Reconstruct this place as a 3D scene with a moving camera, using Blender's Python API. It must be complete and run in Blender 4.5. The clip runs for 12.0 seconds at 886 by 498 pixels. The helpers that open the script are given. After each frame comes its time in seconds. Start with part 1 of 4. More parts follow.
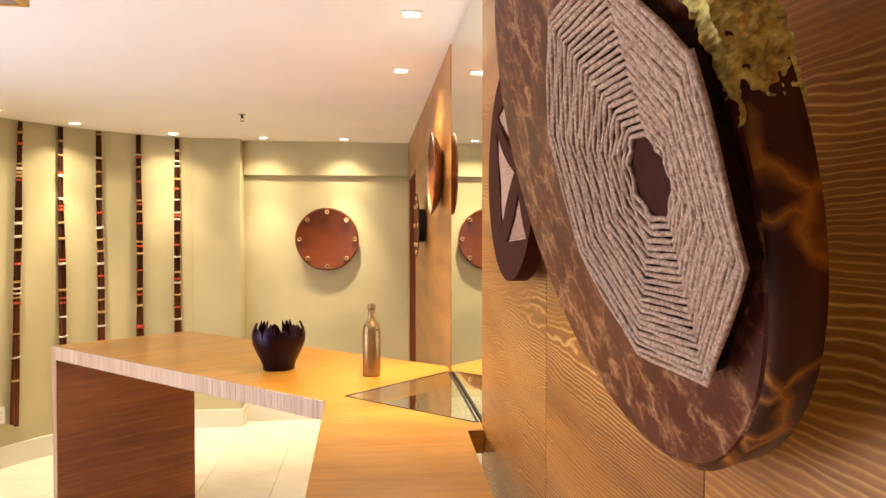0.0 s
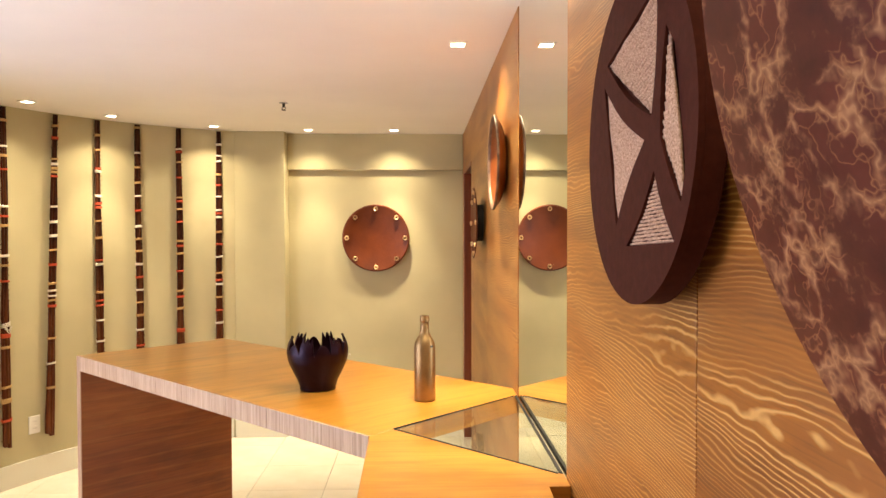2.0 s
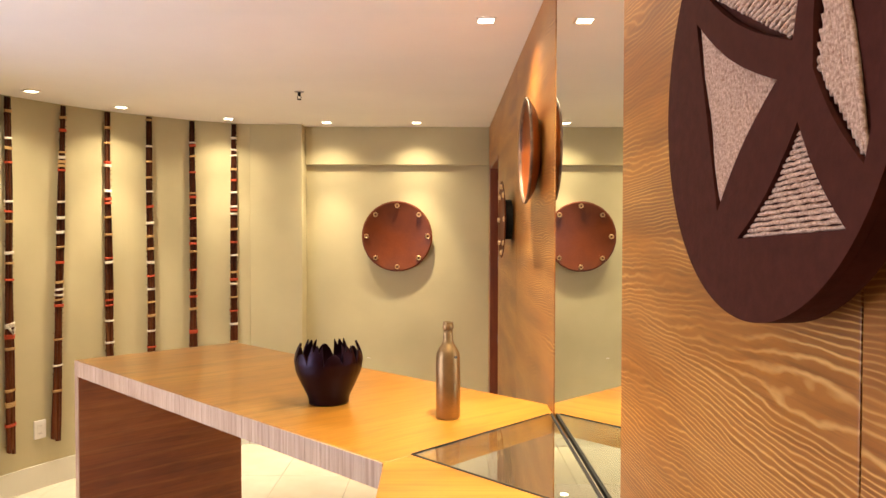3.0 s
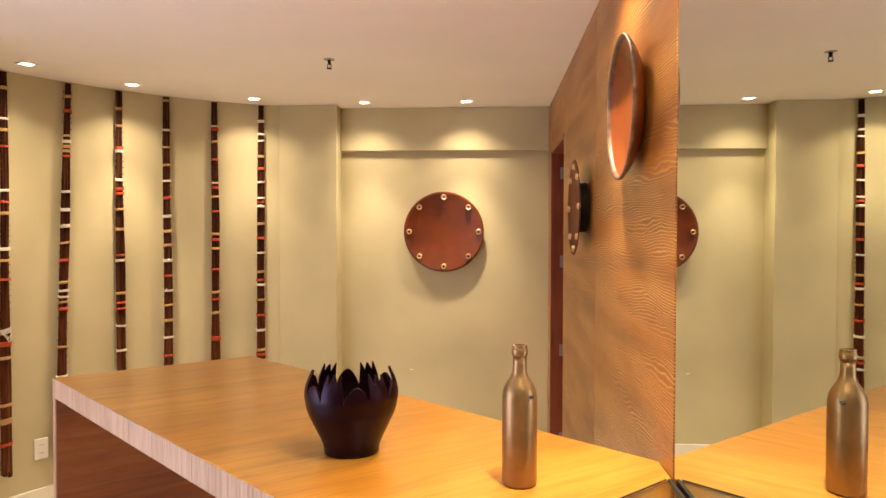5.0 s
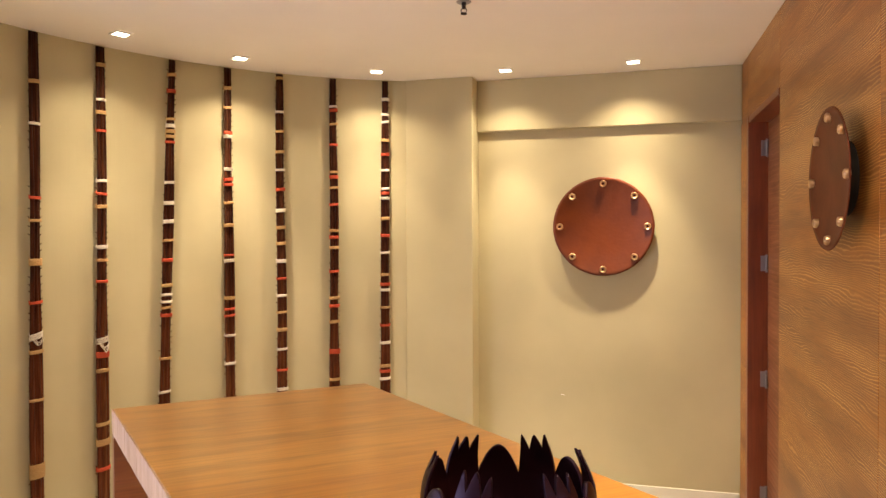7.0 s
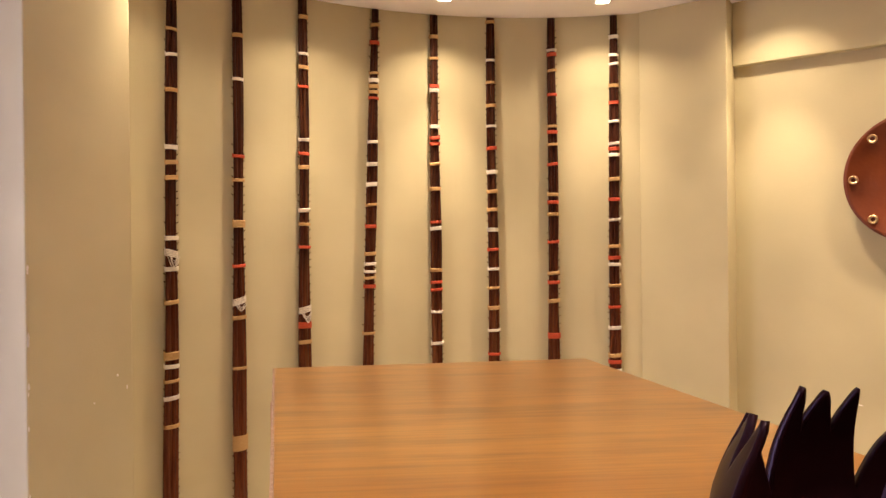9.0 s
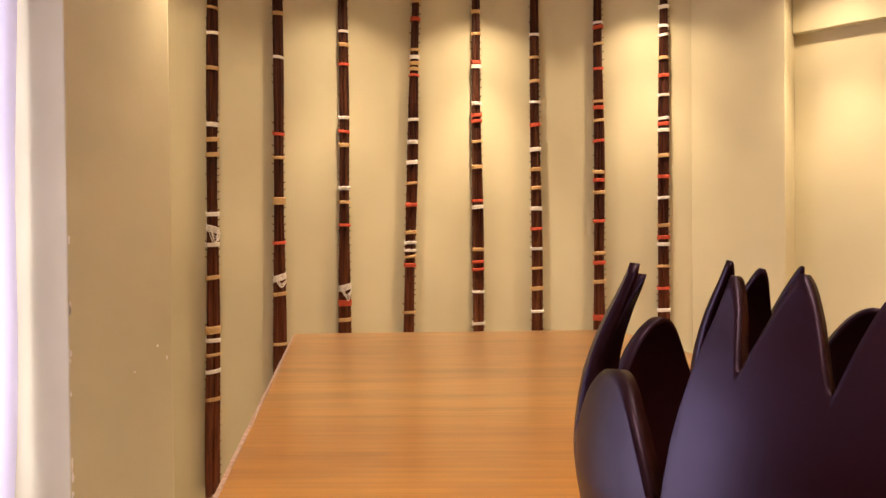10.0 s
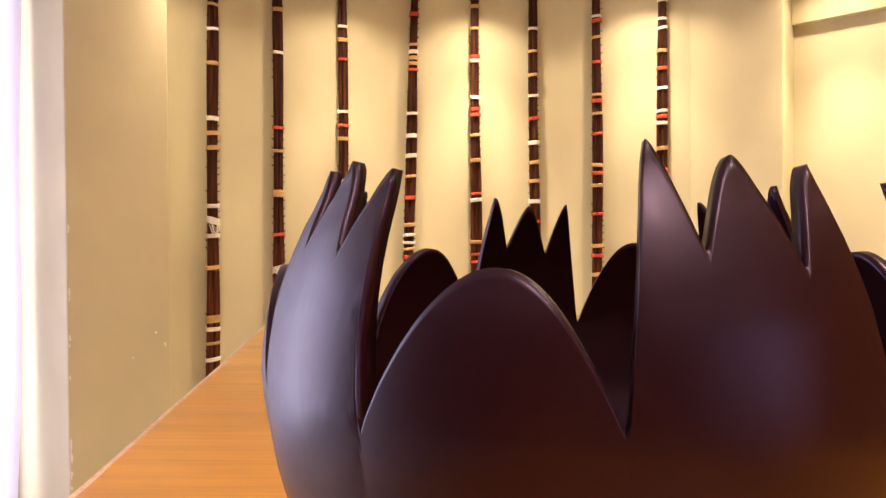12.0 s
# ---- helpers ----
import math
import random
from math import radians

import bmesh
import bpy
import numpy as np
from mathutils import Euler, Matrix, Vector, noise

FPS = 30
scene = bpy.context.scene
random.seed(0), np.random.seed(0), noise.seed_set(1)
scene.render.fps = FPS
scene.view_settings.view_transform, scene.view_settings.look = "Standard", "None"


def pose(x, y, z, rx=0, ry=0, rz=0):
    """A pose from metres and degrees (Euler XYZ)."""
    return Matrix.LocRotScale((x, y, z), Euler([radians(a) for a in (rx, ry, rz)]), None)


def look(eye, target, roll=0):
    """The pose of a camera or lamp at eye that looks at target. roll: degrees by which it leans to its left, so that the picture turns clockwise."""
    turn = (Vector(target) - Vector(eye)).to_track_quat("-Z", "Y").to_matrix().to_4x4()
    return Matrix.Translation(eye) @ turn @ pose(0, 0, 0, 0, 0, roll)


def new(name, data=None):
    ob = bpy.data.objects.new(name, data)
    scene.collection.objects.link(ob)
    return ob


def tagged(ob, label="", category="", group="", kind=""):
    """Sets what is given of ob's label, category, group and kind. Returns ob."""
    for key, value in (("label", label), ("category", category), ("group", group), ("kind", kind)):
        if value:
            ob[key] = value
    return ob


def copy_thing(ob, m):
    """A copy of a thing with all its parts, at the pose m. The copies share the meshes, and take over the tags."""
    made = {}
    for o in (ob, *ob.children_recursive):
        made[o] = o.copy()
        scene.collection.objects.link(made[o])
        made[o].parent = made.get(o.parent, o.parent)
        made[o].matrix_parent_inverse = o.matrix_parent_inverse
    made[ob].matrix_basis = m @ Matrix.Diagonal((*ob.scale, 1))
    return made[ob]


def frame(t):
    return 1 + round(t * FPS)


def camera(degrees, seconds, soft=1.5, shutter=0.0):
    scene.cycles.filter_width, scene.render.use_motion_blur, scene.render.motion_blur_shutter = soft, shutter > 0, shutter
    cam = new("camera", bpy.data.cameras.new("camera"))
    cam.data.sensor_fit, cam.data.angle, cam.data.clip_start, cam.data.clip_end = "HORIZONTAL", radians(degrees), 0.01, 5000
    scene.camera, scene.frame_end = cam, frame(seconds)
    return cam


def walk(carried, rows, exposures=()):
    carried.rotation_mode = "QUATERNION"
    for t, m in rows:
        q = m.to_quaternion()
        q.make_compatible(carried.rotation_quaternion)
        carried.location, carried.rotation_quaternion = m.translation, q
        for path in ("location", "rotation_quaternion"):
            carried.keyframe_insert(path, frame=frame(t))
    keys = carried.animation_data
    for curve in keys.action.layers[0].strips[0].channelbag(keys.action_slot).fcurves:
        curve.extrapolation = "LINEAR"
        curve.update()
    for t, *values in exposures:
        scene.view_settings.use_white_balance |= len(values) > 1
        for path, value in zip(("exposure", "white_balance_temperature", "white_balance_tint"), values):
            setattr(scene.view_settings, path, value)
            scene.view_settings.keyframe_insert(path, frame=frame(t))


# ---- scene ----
cam = camera(66.0, 12.0)
PATH = [
    (0, (0.482, 0.068, 1.617), (0.695, 2.056, 1.576), 0.0),
    (0.5, (0.476, 0.168, 1.616), (0.641, 2.16, 1.574), 0.1),
    (1, (0.468, 0.256, 1.62), (0.6, 2.251, 1.575), 0.1),
    (1.5, (0.469, 0.379, 1.617), (0.566, 2.377, 1.573), 0.1),
    (2, (0.474, 0.514, 1.621), (0.54, 2.512, 1.574), -0.1),
    (2.5, (0.483, 0.668, 1.619), (0.51, 2.667, 1.569), -0.1),
    (3, (0.475, 0.795, 1.607), (0.472, 2.795, 1.56), 0.1),
    (3.2, (0.484, 0.859, 1.598), (0.455, 2.858, 1.555), 0.0),
    (5, (0.423, 1.44, 1.57), (0.287, 3.435, 1.524), 0.1),
    (5.5, (0.391, 1.656, 1.566), (0.2, 3.646, 1.517), -0.0),
    (6, (0.348, 1.823, 1.546), (0.077, 3.804, 1.503), 0.0),
    (6.5, (0.284, 2.031, 1.544), (-0.106, 3.992, 1.499), -0.2),
    (7, (0.236, 2.209, 1.518), (-0.283, 4.14, 1.487), -0.2),
    (7.5, (0.157, 2.365, 1.52), (-0.507, 4.251, 1.483), -0.3),
    (7.7, (0.142, 2.434, 1.5), (-0.594, 4.293, 1.468), -0.1),
    (9.3, (0.047, 2.773, 1.293), (-1.137, 4.385, 1.279), -0.6),
    (9.5, (0.067, 2.795, 1.284), (-1.151, 4.381, 1.26), -0.5),
    (10, (0.1, 2.822, 1.25), (-1.165, 4.371, 1.226), -0.5),
    (10.5, (0.128, 2.854, 1.23), (-1.168, 4.377, 1.208), -0.4),
    (11, (0.154, 2.858, 1.222), (-1.158, 4.367, 1.201), -0.4),
    (11.5, (0.184, 2.863, 1.219), (-1.137, 4.365, 1.196), -0.4),
    (12, (0.208, 2.866, 1.22), (-1.107, 4.372, 1.193), -0.4),
]
EXPOSURES = ((0.0, 0.54, 6500, 1), (2.5, 0.38, 6500, 4), (5.5, 0.20, 6550, 11), (7.5, 0.26, 6450, 10), (9.5, 0.26, 6600, 18), (10.5, 0.52, 6450, 16), (12.0, 0.76, 6300, 15))
walk(cam, [(t, look(eye, target, roll)) for t, eye, target, roll in PATH], EXPOSURES)

# ---- plan, in metres ----
CEIL = 2.425          # ceiling height
WALL_X = 0.822        # face of the wood-panelled wall
BACK_Y = 6.122         # face of the back wall
BEAM_Y = 6.08          # face of the beam
PILASTER_Y = 5.955     # face of the pilaster
ARC = (-0.2205, 3.979)
ARC_R = 2.13          # curved wall
TABLE_Z = 1.036
SPOTS_ARC = [(-2.03, 4.12), (-1.912, 4.755), (-1.629, 5.255), (-1.07, 5.698), (-0.394, 5.86), (0.270, 5.865)]
SPOTS_SIDE = [(0.635, 3.43), (0.635, 2.57), (0.635, 0.86)]

# ---- world and light ----
world = bpy.data.worlds.new("sky")
scene.world = world
world.use_nodes = True
sky = world.node_tree.nodes.new("ShaderNodeTexSky")
sky.sky_type, sky.sun_disc = "NISHITA", False
sky.sun_elevation, sky.sun_rotation = radians(40), radians(200)
world.node_tree.links.new(sky.outputs[0], world.node_tree.nodes["Background"].inputs[0])
world.node_tree.nodes["Background"].inputs[1].default_value = 0.1


def lamp(name, kind, m, power, color, **extra):
    data = bpy.data.lights.new(name, kind)
    data.energy, data.color = power, color
    if kind == "SPOT":
        data.spot_size, data.spot_blend, data.shadow_soft_size = extra["size"], extra["blend"], extra["radius"]
    if kind == "AREA":
        data.shape, data.size, data.size_y = "RECTANGLE", extra["size"], extra["size_y"]
    if kind == "SUN":
        data.angle = extra["angle"]
    ob = new(name, data)
    ob.matrix_world = m
    return ob


WARM = (1.0, 0.785, 0.53)
lamp("sun", "SUN", look((-9, -3, 8), (0, 0, 0)), 0.7, (1.0, 0.95, 0.88), angle=radians(10))
lamp("window_daylight", "AREA", look((-2.46, 1.85, 1.25), (0, 1.85, 1.25)), 58, (0.86, 0.83, 1.0), size=1.7, size_y=2.0)
lamp("curtain_daylight", "AREA", look((-2.52, 3.15, 1.25), (0, 3.15, 1.25)), 18, (0.85, 0.82, 1.0), size=0.9, size_y=2.0)
# each downlight: a wide soft spill and a narrow bright core straight down
SPILL = [13, 21, 27, 22, 25, 29, 31, 48, 12]
CORE = [22, 54, 82, 62, 88, 128, 104, 112, 12]
for (x, y), spill, core in zip(SPOTS_ARC + SPOTS_SIDE, SPILL, CORE):
    straight = look((x, y, CEIL - 0.012), (x, y, 0))
    lamp("spot_lamp", "SPOT", straight, spill, WARM, size=radians(144 if x > 0.5 else 124), blend=1.0, radius=0.025)
    lamp("spot_lamp", "SPOT", straight, core, WARM, size=radians(62), blend=1.0, radius=0.025)



# ---- materials ----
def material(name, color, rough=0.5, metal=0.0, coat=0.0, coat_rough=0.1, spec=0.5):
    m = bpy.data.materials.new(name)
    m.use_nodes = True
    b = m.node_tree.nodes["Principled BSDF"]
    b.inputs["Base Color"].default_value = (*color, 1)
    b.inputs["Roughness"].default_value, b.inputs["Metallic"].default_value = rough, metal
    b.inputs["Coat Weight"].default_value, b.inputs["Coat Roughness"].default_value = coat, coat_rough
    b.inputs["Specular IOR Level"].default_value = spec
    return m


class Graph:
    """Short hand for the node tree of one material."""

    def __init__(self, m):
        self.t = m.node_tree
        self.b = self.t.nodes["Principled BSDF"]

    def node(self, kind, inputs=None, **props):
        n = self.t.nodes.new("ShaderNode" + kind)
        for k, v in props.items():
            setattr(n, k, v)
        for k, v in (inputs or {}).items():
            if isinstance(v, bpy.types.NodeSocket):
                self.t.links.new(v, n.inputs[k])
            else:
                n.inputs[k].default_value = v
        return n

    def coords(self, scale=(1, 1, 1), turn=(0, 0, 0), kind="Object", shift=None):
        c = self.node("TexCoord").outputs[kind]
        ins = {"Vector": c, "Scale": scale, "Rotation": turn}
        if shift is not None:
            ins["Location"] = shift
        return self.node("Mapping", ins).outputs[0]

    def ramp(self, fac, stops):
        n = self.node("ValToRGB", {"Fac": fac})
        e = n.color_ramp.elements
        while len(e) < len(stops):
            e.new(0.5)
        for el, (p, c) in zip(e, stops):
            el.position, el.color = p, (*c, 1) if len(c) == 3 else c
        return n.outputs[0]

    def mix(self, fac, a, b, blend="MIX"):
        n = self.node("Mix", data_type="RGBA", blend_type=blend)
        for i, v in ((0, fac), (6, a), (7, b)):
            if isinstance(v, bpy.types.NodeSocket):
                self.t.links.new(v, n.inputs[i])
            else:
                n.inputs[i].default_value = v if i == 0 else (*v, 1)
        return n.outputs[2]

    def to(self, socket, name):
        self.t.links.new(socket, self.b.inputs[name])

    def bump(self, height, strength=0.2, distance=0.01):
        n = self.node("Bump", {"Height": height, "Strength": strength, "Distance": distance})
        self.to(n.outputs[0], "Normal")


def plaster(name, color, rough=0.75, mottled=0.10):
    m = material(name, color, rough, spec=0.3)
    g = Graph(m)
    big = g.node("TexNoise", {"Vector": g.coords(), "Scale": 1.7, "Detail": 4.0}).outputs[0]
    fine = g.node("TexNoise", {"Vector": g.coords(), "Scale": 160.0, "Detail": 3.0}).outputs[0]
    roll = g.node("TexNoise", {"Vector": g.coords((9, 9, 3)), "Scale": 4.0, "Detail": 3.0}).outputs[0]
    lo, hi = [c * (1 - mottled) for c in color], [min(1, c * (1 + mottled)) for c in color]
    g.to(g.ramp(big, [(0.3, lo), (0.7, hi)]), "Base Color")
    both = g.node("Math", {0: fine, 1: roll}, operation="ADD").outputs[0]
    g.bump(both, 0.12, 0.003)
    return m


def wood(name, dark, mid, light, scale=1.0, turn=(0, 0, 0), rough=0.4, coat=0.3, lines=14.0, twist=6.0, line_bump=0.35, per_piece=True, fleck=0.5, streaky=0.38):
    """Sawn veneer: grain along the local x axis after the turn, broad figure, pale or dark fine lines."""
    m = material(name, mid, rough, coat=coat, coat_rough=0.28)
    g = Graph(m)
    base = g.coords((1, 1, 1), turn)
    if per_piece:
        off = g.node("Math", {0: g.node("ObjectInfo").outputs["Random"], 1: 37.0}, operation="MULTIPLY").outputs[0]
        base = g.node("VectorMath", {0: base, 1: off}, operation="ADD").outputs[0]
    long = g.node("Mapping", {"Vector": base, "Scale": (0.55 * scale, 3.0 * scale, 3.0 * scale)}).outputs[0]
    figure = g.node("TexWave", {"Vector": long, "Scale": lines / 6, "Distortion": twist, "Detail": 3.0, "Detail Scale": 1.1, "Detail Roughness": 0.55},
                    bands_direction="Z").outputs["Fac"]
    fine = g.node("TexNoise", {"Vector": g.node("Mapping", {"Vector": base, "Scale": (4 * scale, 130 * scale, 130 * scale)}).outputs[0], "Scale": 1.0, "Detail": 4.0}).outputs[0]
    cloud = g.node("TexNoise", {"Vector": long, "Scale": 1.4, "Detail": 3.0}).outputs[0]
    body = g.ramp(cloud, [(0.25, dark), (0.55, mid), (0.8, [0.5 * (a + b) for a, b in zip(mid, light)])])
    line = g.ramp(figure, [(0.0, (1, 1, 1)), (0.10, (0.25, 0.25, 0.25)), (0.22, (0, 0, 0)), (1.0, (0, 0, 0))])
    amount = g.node("Math", {0: line, 1: fleck}, operation="MULTIPLY").outputs[0]
    c = g.mix(amount, body, light)
    streak = g.ramp(fine, [(0.35, (0.72, 0.70, 0.68)), (0.6, (1, 1, 1))])
    dash = g.node("TexNoise", {"Vector": g.node("Mapping", {"Vector": base, "Scale": (2.2 * scale, 21 * scale, 21 * scale)}).outputs[0], "Scale": 1.0, "Detail": 3.0, "Roughness": 0.6}).outputs[0]
    blotch = g.node("TexNoise", {"Vector": g.node("Mapping", {"Vector": base, "Scale": (4.0 * scale, 15 * scale, 15 * scale)}).outputs[0], "Scale": 1.0, "Detail": 3.5, "Roughness": 0.55}).outputs[0]
    c = g.mix(0.75, c, g.ramp(blotch, [(0.34, (0.70, 0.62, 0.50)), (0.50, (0.95, 0.93, 0.90)), (0.64, (1, 1, 1))]), "MULTIPLY")
    c = g.mix(streaky, c, g.ramp(dash, [(0.30, (0.40, 0.32, 0.25)), (0.44, (0.86, 0.83, 0.80)), (0.56, (1, 1, 1))]), "MULTIPLY")
    g.to(g.mix(0.6, c, streak, "MULTIPLY"), "Base Color")
    h = g.node("Math", {0: figure, 1: fine}, operation="ADD").outputs[0]
    g.bump(h, line_bump, 0.004)
    return m


M_WALL = plaster("olive_plaster", (0.53, 0.475, 0.295))
M_CEIL = plaster("white_ceiling", (0.86, 0.82, 0.78), 0.8, 0.03)
M_SIDE = plaster("plain_wall", (0.30, 0.24, 0.18), 0.8, 0.05)
M_BASE = plaster("cream_skirting", (0.76, 0.74, 0.64), 0.45, 0.04)


def brushed_oak(name, turn, dark, mid, pale):
    """Brushed veneer: thin pale contour lines that wander along the grain."""
    m = material(name, mid, 0.42, coat=0.18, coat_rough=0.3)
    g = Graph(m)
    base = g.coords((1, 1, 1), turn)
    off = g.node("Math", {0: g.node("ObjectInfo").outputs["Random"], 1: 23.0}, operation="MULTIPLY").outputs[0]
    base = g.node("VectorMath", {0: base, 1: off}, operation="ADD").outputs[0]

    def noise_at(scale, detail=2.0, rough=0.5):
        v = g.node("Mapping", {"Vector": base, "Scale": scale}).outputs[0]
        return g.node("TexNoise", {"Vector": v, "Scale": 1.0, "Detail": detail, "Roughness": rough}).outputs[0]

    def calc(op, a, b):
        return g.node("Math", {0: a, 1: b}, operation=op).outputs[0]

    across = g.node("SeparateXYZ", {0: base}).outputs[2]
    wander = calc("MULTIPLY", noise_at((1.0, 5.0, 5.2), 2.5, 0.55), 19.0)
    ripple = calc("MULTIPLY", noise_at((14.0, 30.0, 30.0), 2.0), 1.5)
    height = calc("ADD", calc("ADD", calc("MULTIPLY", across, 132.0), wander), ripple)
    saw = calc("FRACT", height, 0.0)
    line = g.ramp(saw, [(0.0, (0, 0, 0)), (0.30, (0, 0, 0)), (0.46, (1, 1, 1)), (0.54, (1, 1, 1)), (0.74, (0, 0, 0))])
    strength = g.ramp(noise_at((2.2, 9.0, 9.0), 3.0), [(0.36, (0.06, 0.06, 0.06)), (0.64, (0.85, 0.85, 0.85))])
    amount = calc("MULTIPLY", line, strength)
    body = g.ramp(noise_at((0.7, 9.0, 9.0), 5.0, 0.6), [(0.36, dark), (0.55, mid), (0.85, [0.75 * a + 0.25 * b for a, b in zip(mid, pale)])])
    side = g.ramp(saw, [(0.0, (0.80, 0.75, 0.70)), (0.35, (1, 1, 1)), (1.0, (0.80, 0.75, 0.70))])
    pores = g.ramp(noise_at((9.0, 260.0, 260.0), 3.0), [(0.34, (0.66, 0.62, 0.58)), (0.52, (1, 1, 1))])
    c = g.mix(0.7, g.mix(0.8, body, side, "MULTIPLY"), pores, "MULTIPLY")
    g.to(g.mix(amount, c, pale), "Base Color")
    g.bump(calc("ADD", amount, calc("MULTIPLY", noise_at((9.0, 260.0, 260.0), 3.0), 0.4)), 0.18, 0.002)
    return m


M_PANEL = brushed_oak("brushed_oak_panel", (0, 0, radians(90)), (0.23, 0.073, 0.009), (0.375, 0.138, 0.017), (0.74, 0.44, 0.14))
M_TOP = wood("varnished_oak_top", (0.45, 0.180, 0.019), (0.59, 0.265, 0.032), (0.74, 0.41, 0.085), turn=(0, 0, radians(-38.6)), rough=0.32, coat=0.5, lines=9, twist=3.0, line_bump=0.06, fleck=0.25)
M_TOP2 = wood("varnished_oak_shelf", (0.45, 0.180, 0.019), (0.59, 0.265, 0.032), (0.74, 0.41, 0.085), turn=(0, 0, 0), rough=0.32, coat=0.5, lines=9, twist=3.0, line_bump=0.06, fleck=0.25)
M_LEG = wood("dark_veneer", (0.24, 0.060, 0.010), (0.35, 0.105, 0.017), (0.48, 0.19, 0.04), turn=(0, 0, radians(-40)), rough=0.45, coat=0.2, lines=9, twist=4, fleck=0.3)
M_DOOR = wood("door_veneer", (0.20, 0.065, 0.03), (0.27, 0.10, 0.045), (0.38, 0.17, 0.08), turn=(0, 0, radians(90)), rough=0.5, coat=0.1, lines=24, twist=6, fleck=0.5)
M_JAMB = wood("red_brown_jamb", (0.16, 0.035, 0.012), (0.24, 0.055, 0.018), (0.30, 0.09, 0.03), turn=(0, radians(90), 0), rough=0.35, coat=0.3, lines=6, twist=2, fleck=0.2)


def end_grain():
    m = material("pale_end_grain", (0.56, 0.38, 0.28), 0.55)
    g = Graph(m)
    v = g.coords((120, 120, 4.0))
    n = g.node("TexNoise", {"Vector": v, "Scale": 1.0, "Detail": 4.0, "Roughness": 0.65}).outputs[0]
    c = g.ramp(n, [(0.28, (0.40, 0.245, 0.145)), (0.5, (0.56, 0.385, 0.25)), (0.75, (0.69, 0.52, 0.37))])
    d = g.ramp(g.node("ObjectInfo").outputs["Random"], [(0.0, (0.80, 0.74, 0.70)), (1.0, (1, 1, 1))])
    g.to(g.mix(0.8, c, d, "MULTIPLY"), "Base Color")
    g.bump(n, 0.4, 0.004)
    return m


M_END = end_grain()


def tile_mat():
    m = material("cream_floor_tile", (0.74, 0.69, 0.58), 0.22, coat=0.2)
    g = Graph(m)
    n = g.node("TexNoise", {"Vector": g.coords(kind="Object"), "Scale": 5.0, "Detail": 5.0}).outputs[0]
    r = g.node("ObjectInfo").outputs["Random"]
    c = g.ramp(n, [(0.3, (0.70, 0.65, 0.54)), (0.7, (0.78, 0.74, 0.64))])
    g.to(g.mix(0.5, c, g.ramp(r, [(0, (0.92, 0.91, 0.9)), (1, (1, 1, 1))]), "MULTIPLY"), "Base Color")
    g.bump(n, 0.03, 0.002)
    return m


M_TILE = tile_mat()
M_GROUT = plaster("grey_grout", (0.34, 0.31, 0.26), 0.9, 0.15)


def copper():
    m = material("hammered_copper", (0.42, 0.13, 0.05), 0.30, 0.1, spec=0.45)
    g = Graph(m)
    n = g.node("TexNoise", {"Vector": g.coords(), "Scale": 4.5, "Detail": 5.0}).outputs[0]
    h = g.node("TexVoronoi", {"Vector": g.coords(), "Scale": 60.0}).outputs["Distance"]
    g.to(g.ramp(n, [(0.3, (0.095, 0.018, 0.004)), (0.52, (0.135, 0.028, 0.006)), (0.78, (0.18, 0.040, 0.008))]), "Base Color")
    g.to(g.ramp(n, [(0.3, (0.5, 0.5, 0.5)), (0.8, (0.32, 0.32, 0.32))]), "Roughness")
    g.bump(h, 0.12, 0.004)
    return m


M_COPPER = copper()
M_STUD = material("pale_brass", (0.66, 0.47, 0.27), 0.32, 0.9)
M_DARKMETAL = material("black_bracket", (0.012, 0.009, 0.007), 0.7, spec=0.2)
M_VASE = material("satin_plum_black", (0.0095, 0.0018, 0.0020), 0.34, spec=0.22)
M_VASE.node_tree.nodes["Principled BSDF"].inputs["Specular Tint"].default_value = (0.76, 0.56, 1.0, 1)
M_INK = material("matt_black", (0.012, 0.010, 0.010), 0.6)
M_CHIP = material("bare_white_filler", (0.80, 0.76, 0.70), 0.8)
M_GILT = material("gilt_wood", (0.55, 0.32, 0.06), 0.4, 0.3)
M_WHITE = material("white_enamel", (0.82, 0.80, 0.76), 0.35)
M_STEEL = material("brushed_steel", (0.34, 0.33, 0.36), 0.38, 1.0)
M_MIRROR = material("mirror_silver", (0.76, 0.79, 0.72), 0.0, 1.0)
M_GLASS = material("clear_glass", (0.93, 0.98, 0.95), 0.0)
M_GLASS.node_tree.nodes["Principled BSDF"].inputs["Transmission Weight"].default_value = 1.0
M_GLASS.node_tree.nodes["Principled BSDF"].inputs["IOR"].default_value = 1.48
M_GLASS_EDGE = material("dark_green_glass_edge", (0.012, 0.028, 0.018), 0.3)
M_LAMP = material("lamp_glow", (1, 0.9, 0.7), 0.5)
for key, value in (("Emission Color", (1.0, 0.86, 0.62, 1)), ("Emission Strength", 14.0)):
    M_LAMP.node_tree.nodes["Principled BSDF"].inputs[key].default_value = value


def noisy(name, a, b, scale, rough=0.5, metal=0.0, bump=0.2, stretch=(1, 1, 1), coat=0.0):
    m = material(name, a, rough, metal, coat=coat)
    g = Graph(m)
    n = g.node("TexNoise", {"Vector": g.coords(stretch), "Scale": scale, "Detail": 6.0, "Roughness": 0.6}).outputs[0]
    g.to(g.ramp(n, [(0.3, a), (0.7, b)]), "Base Color")
    g.bump(n, bump, 0.004)
    return m


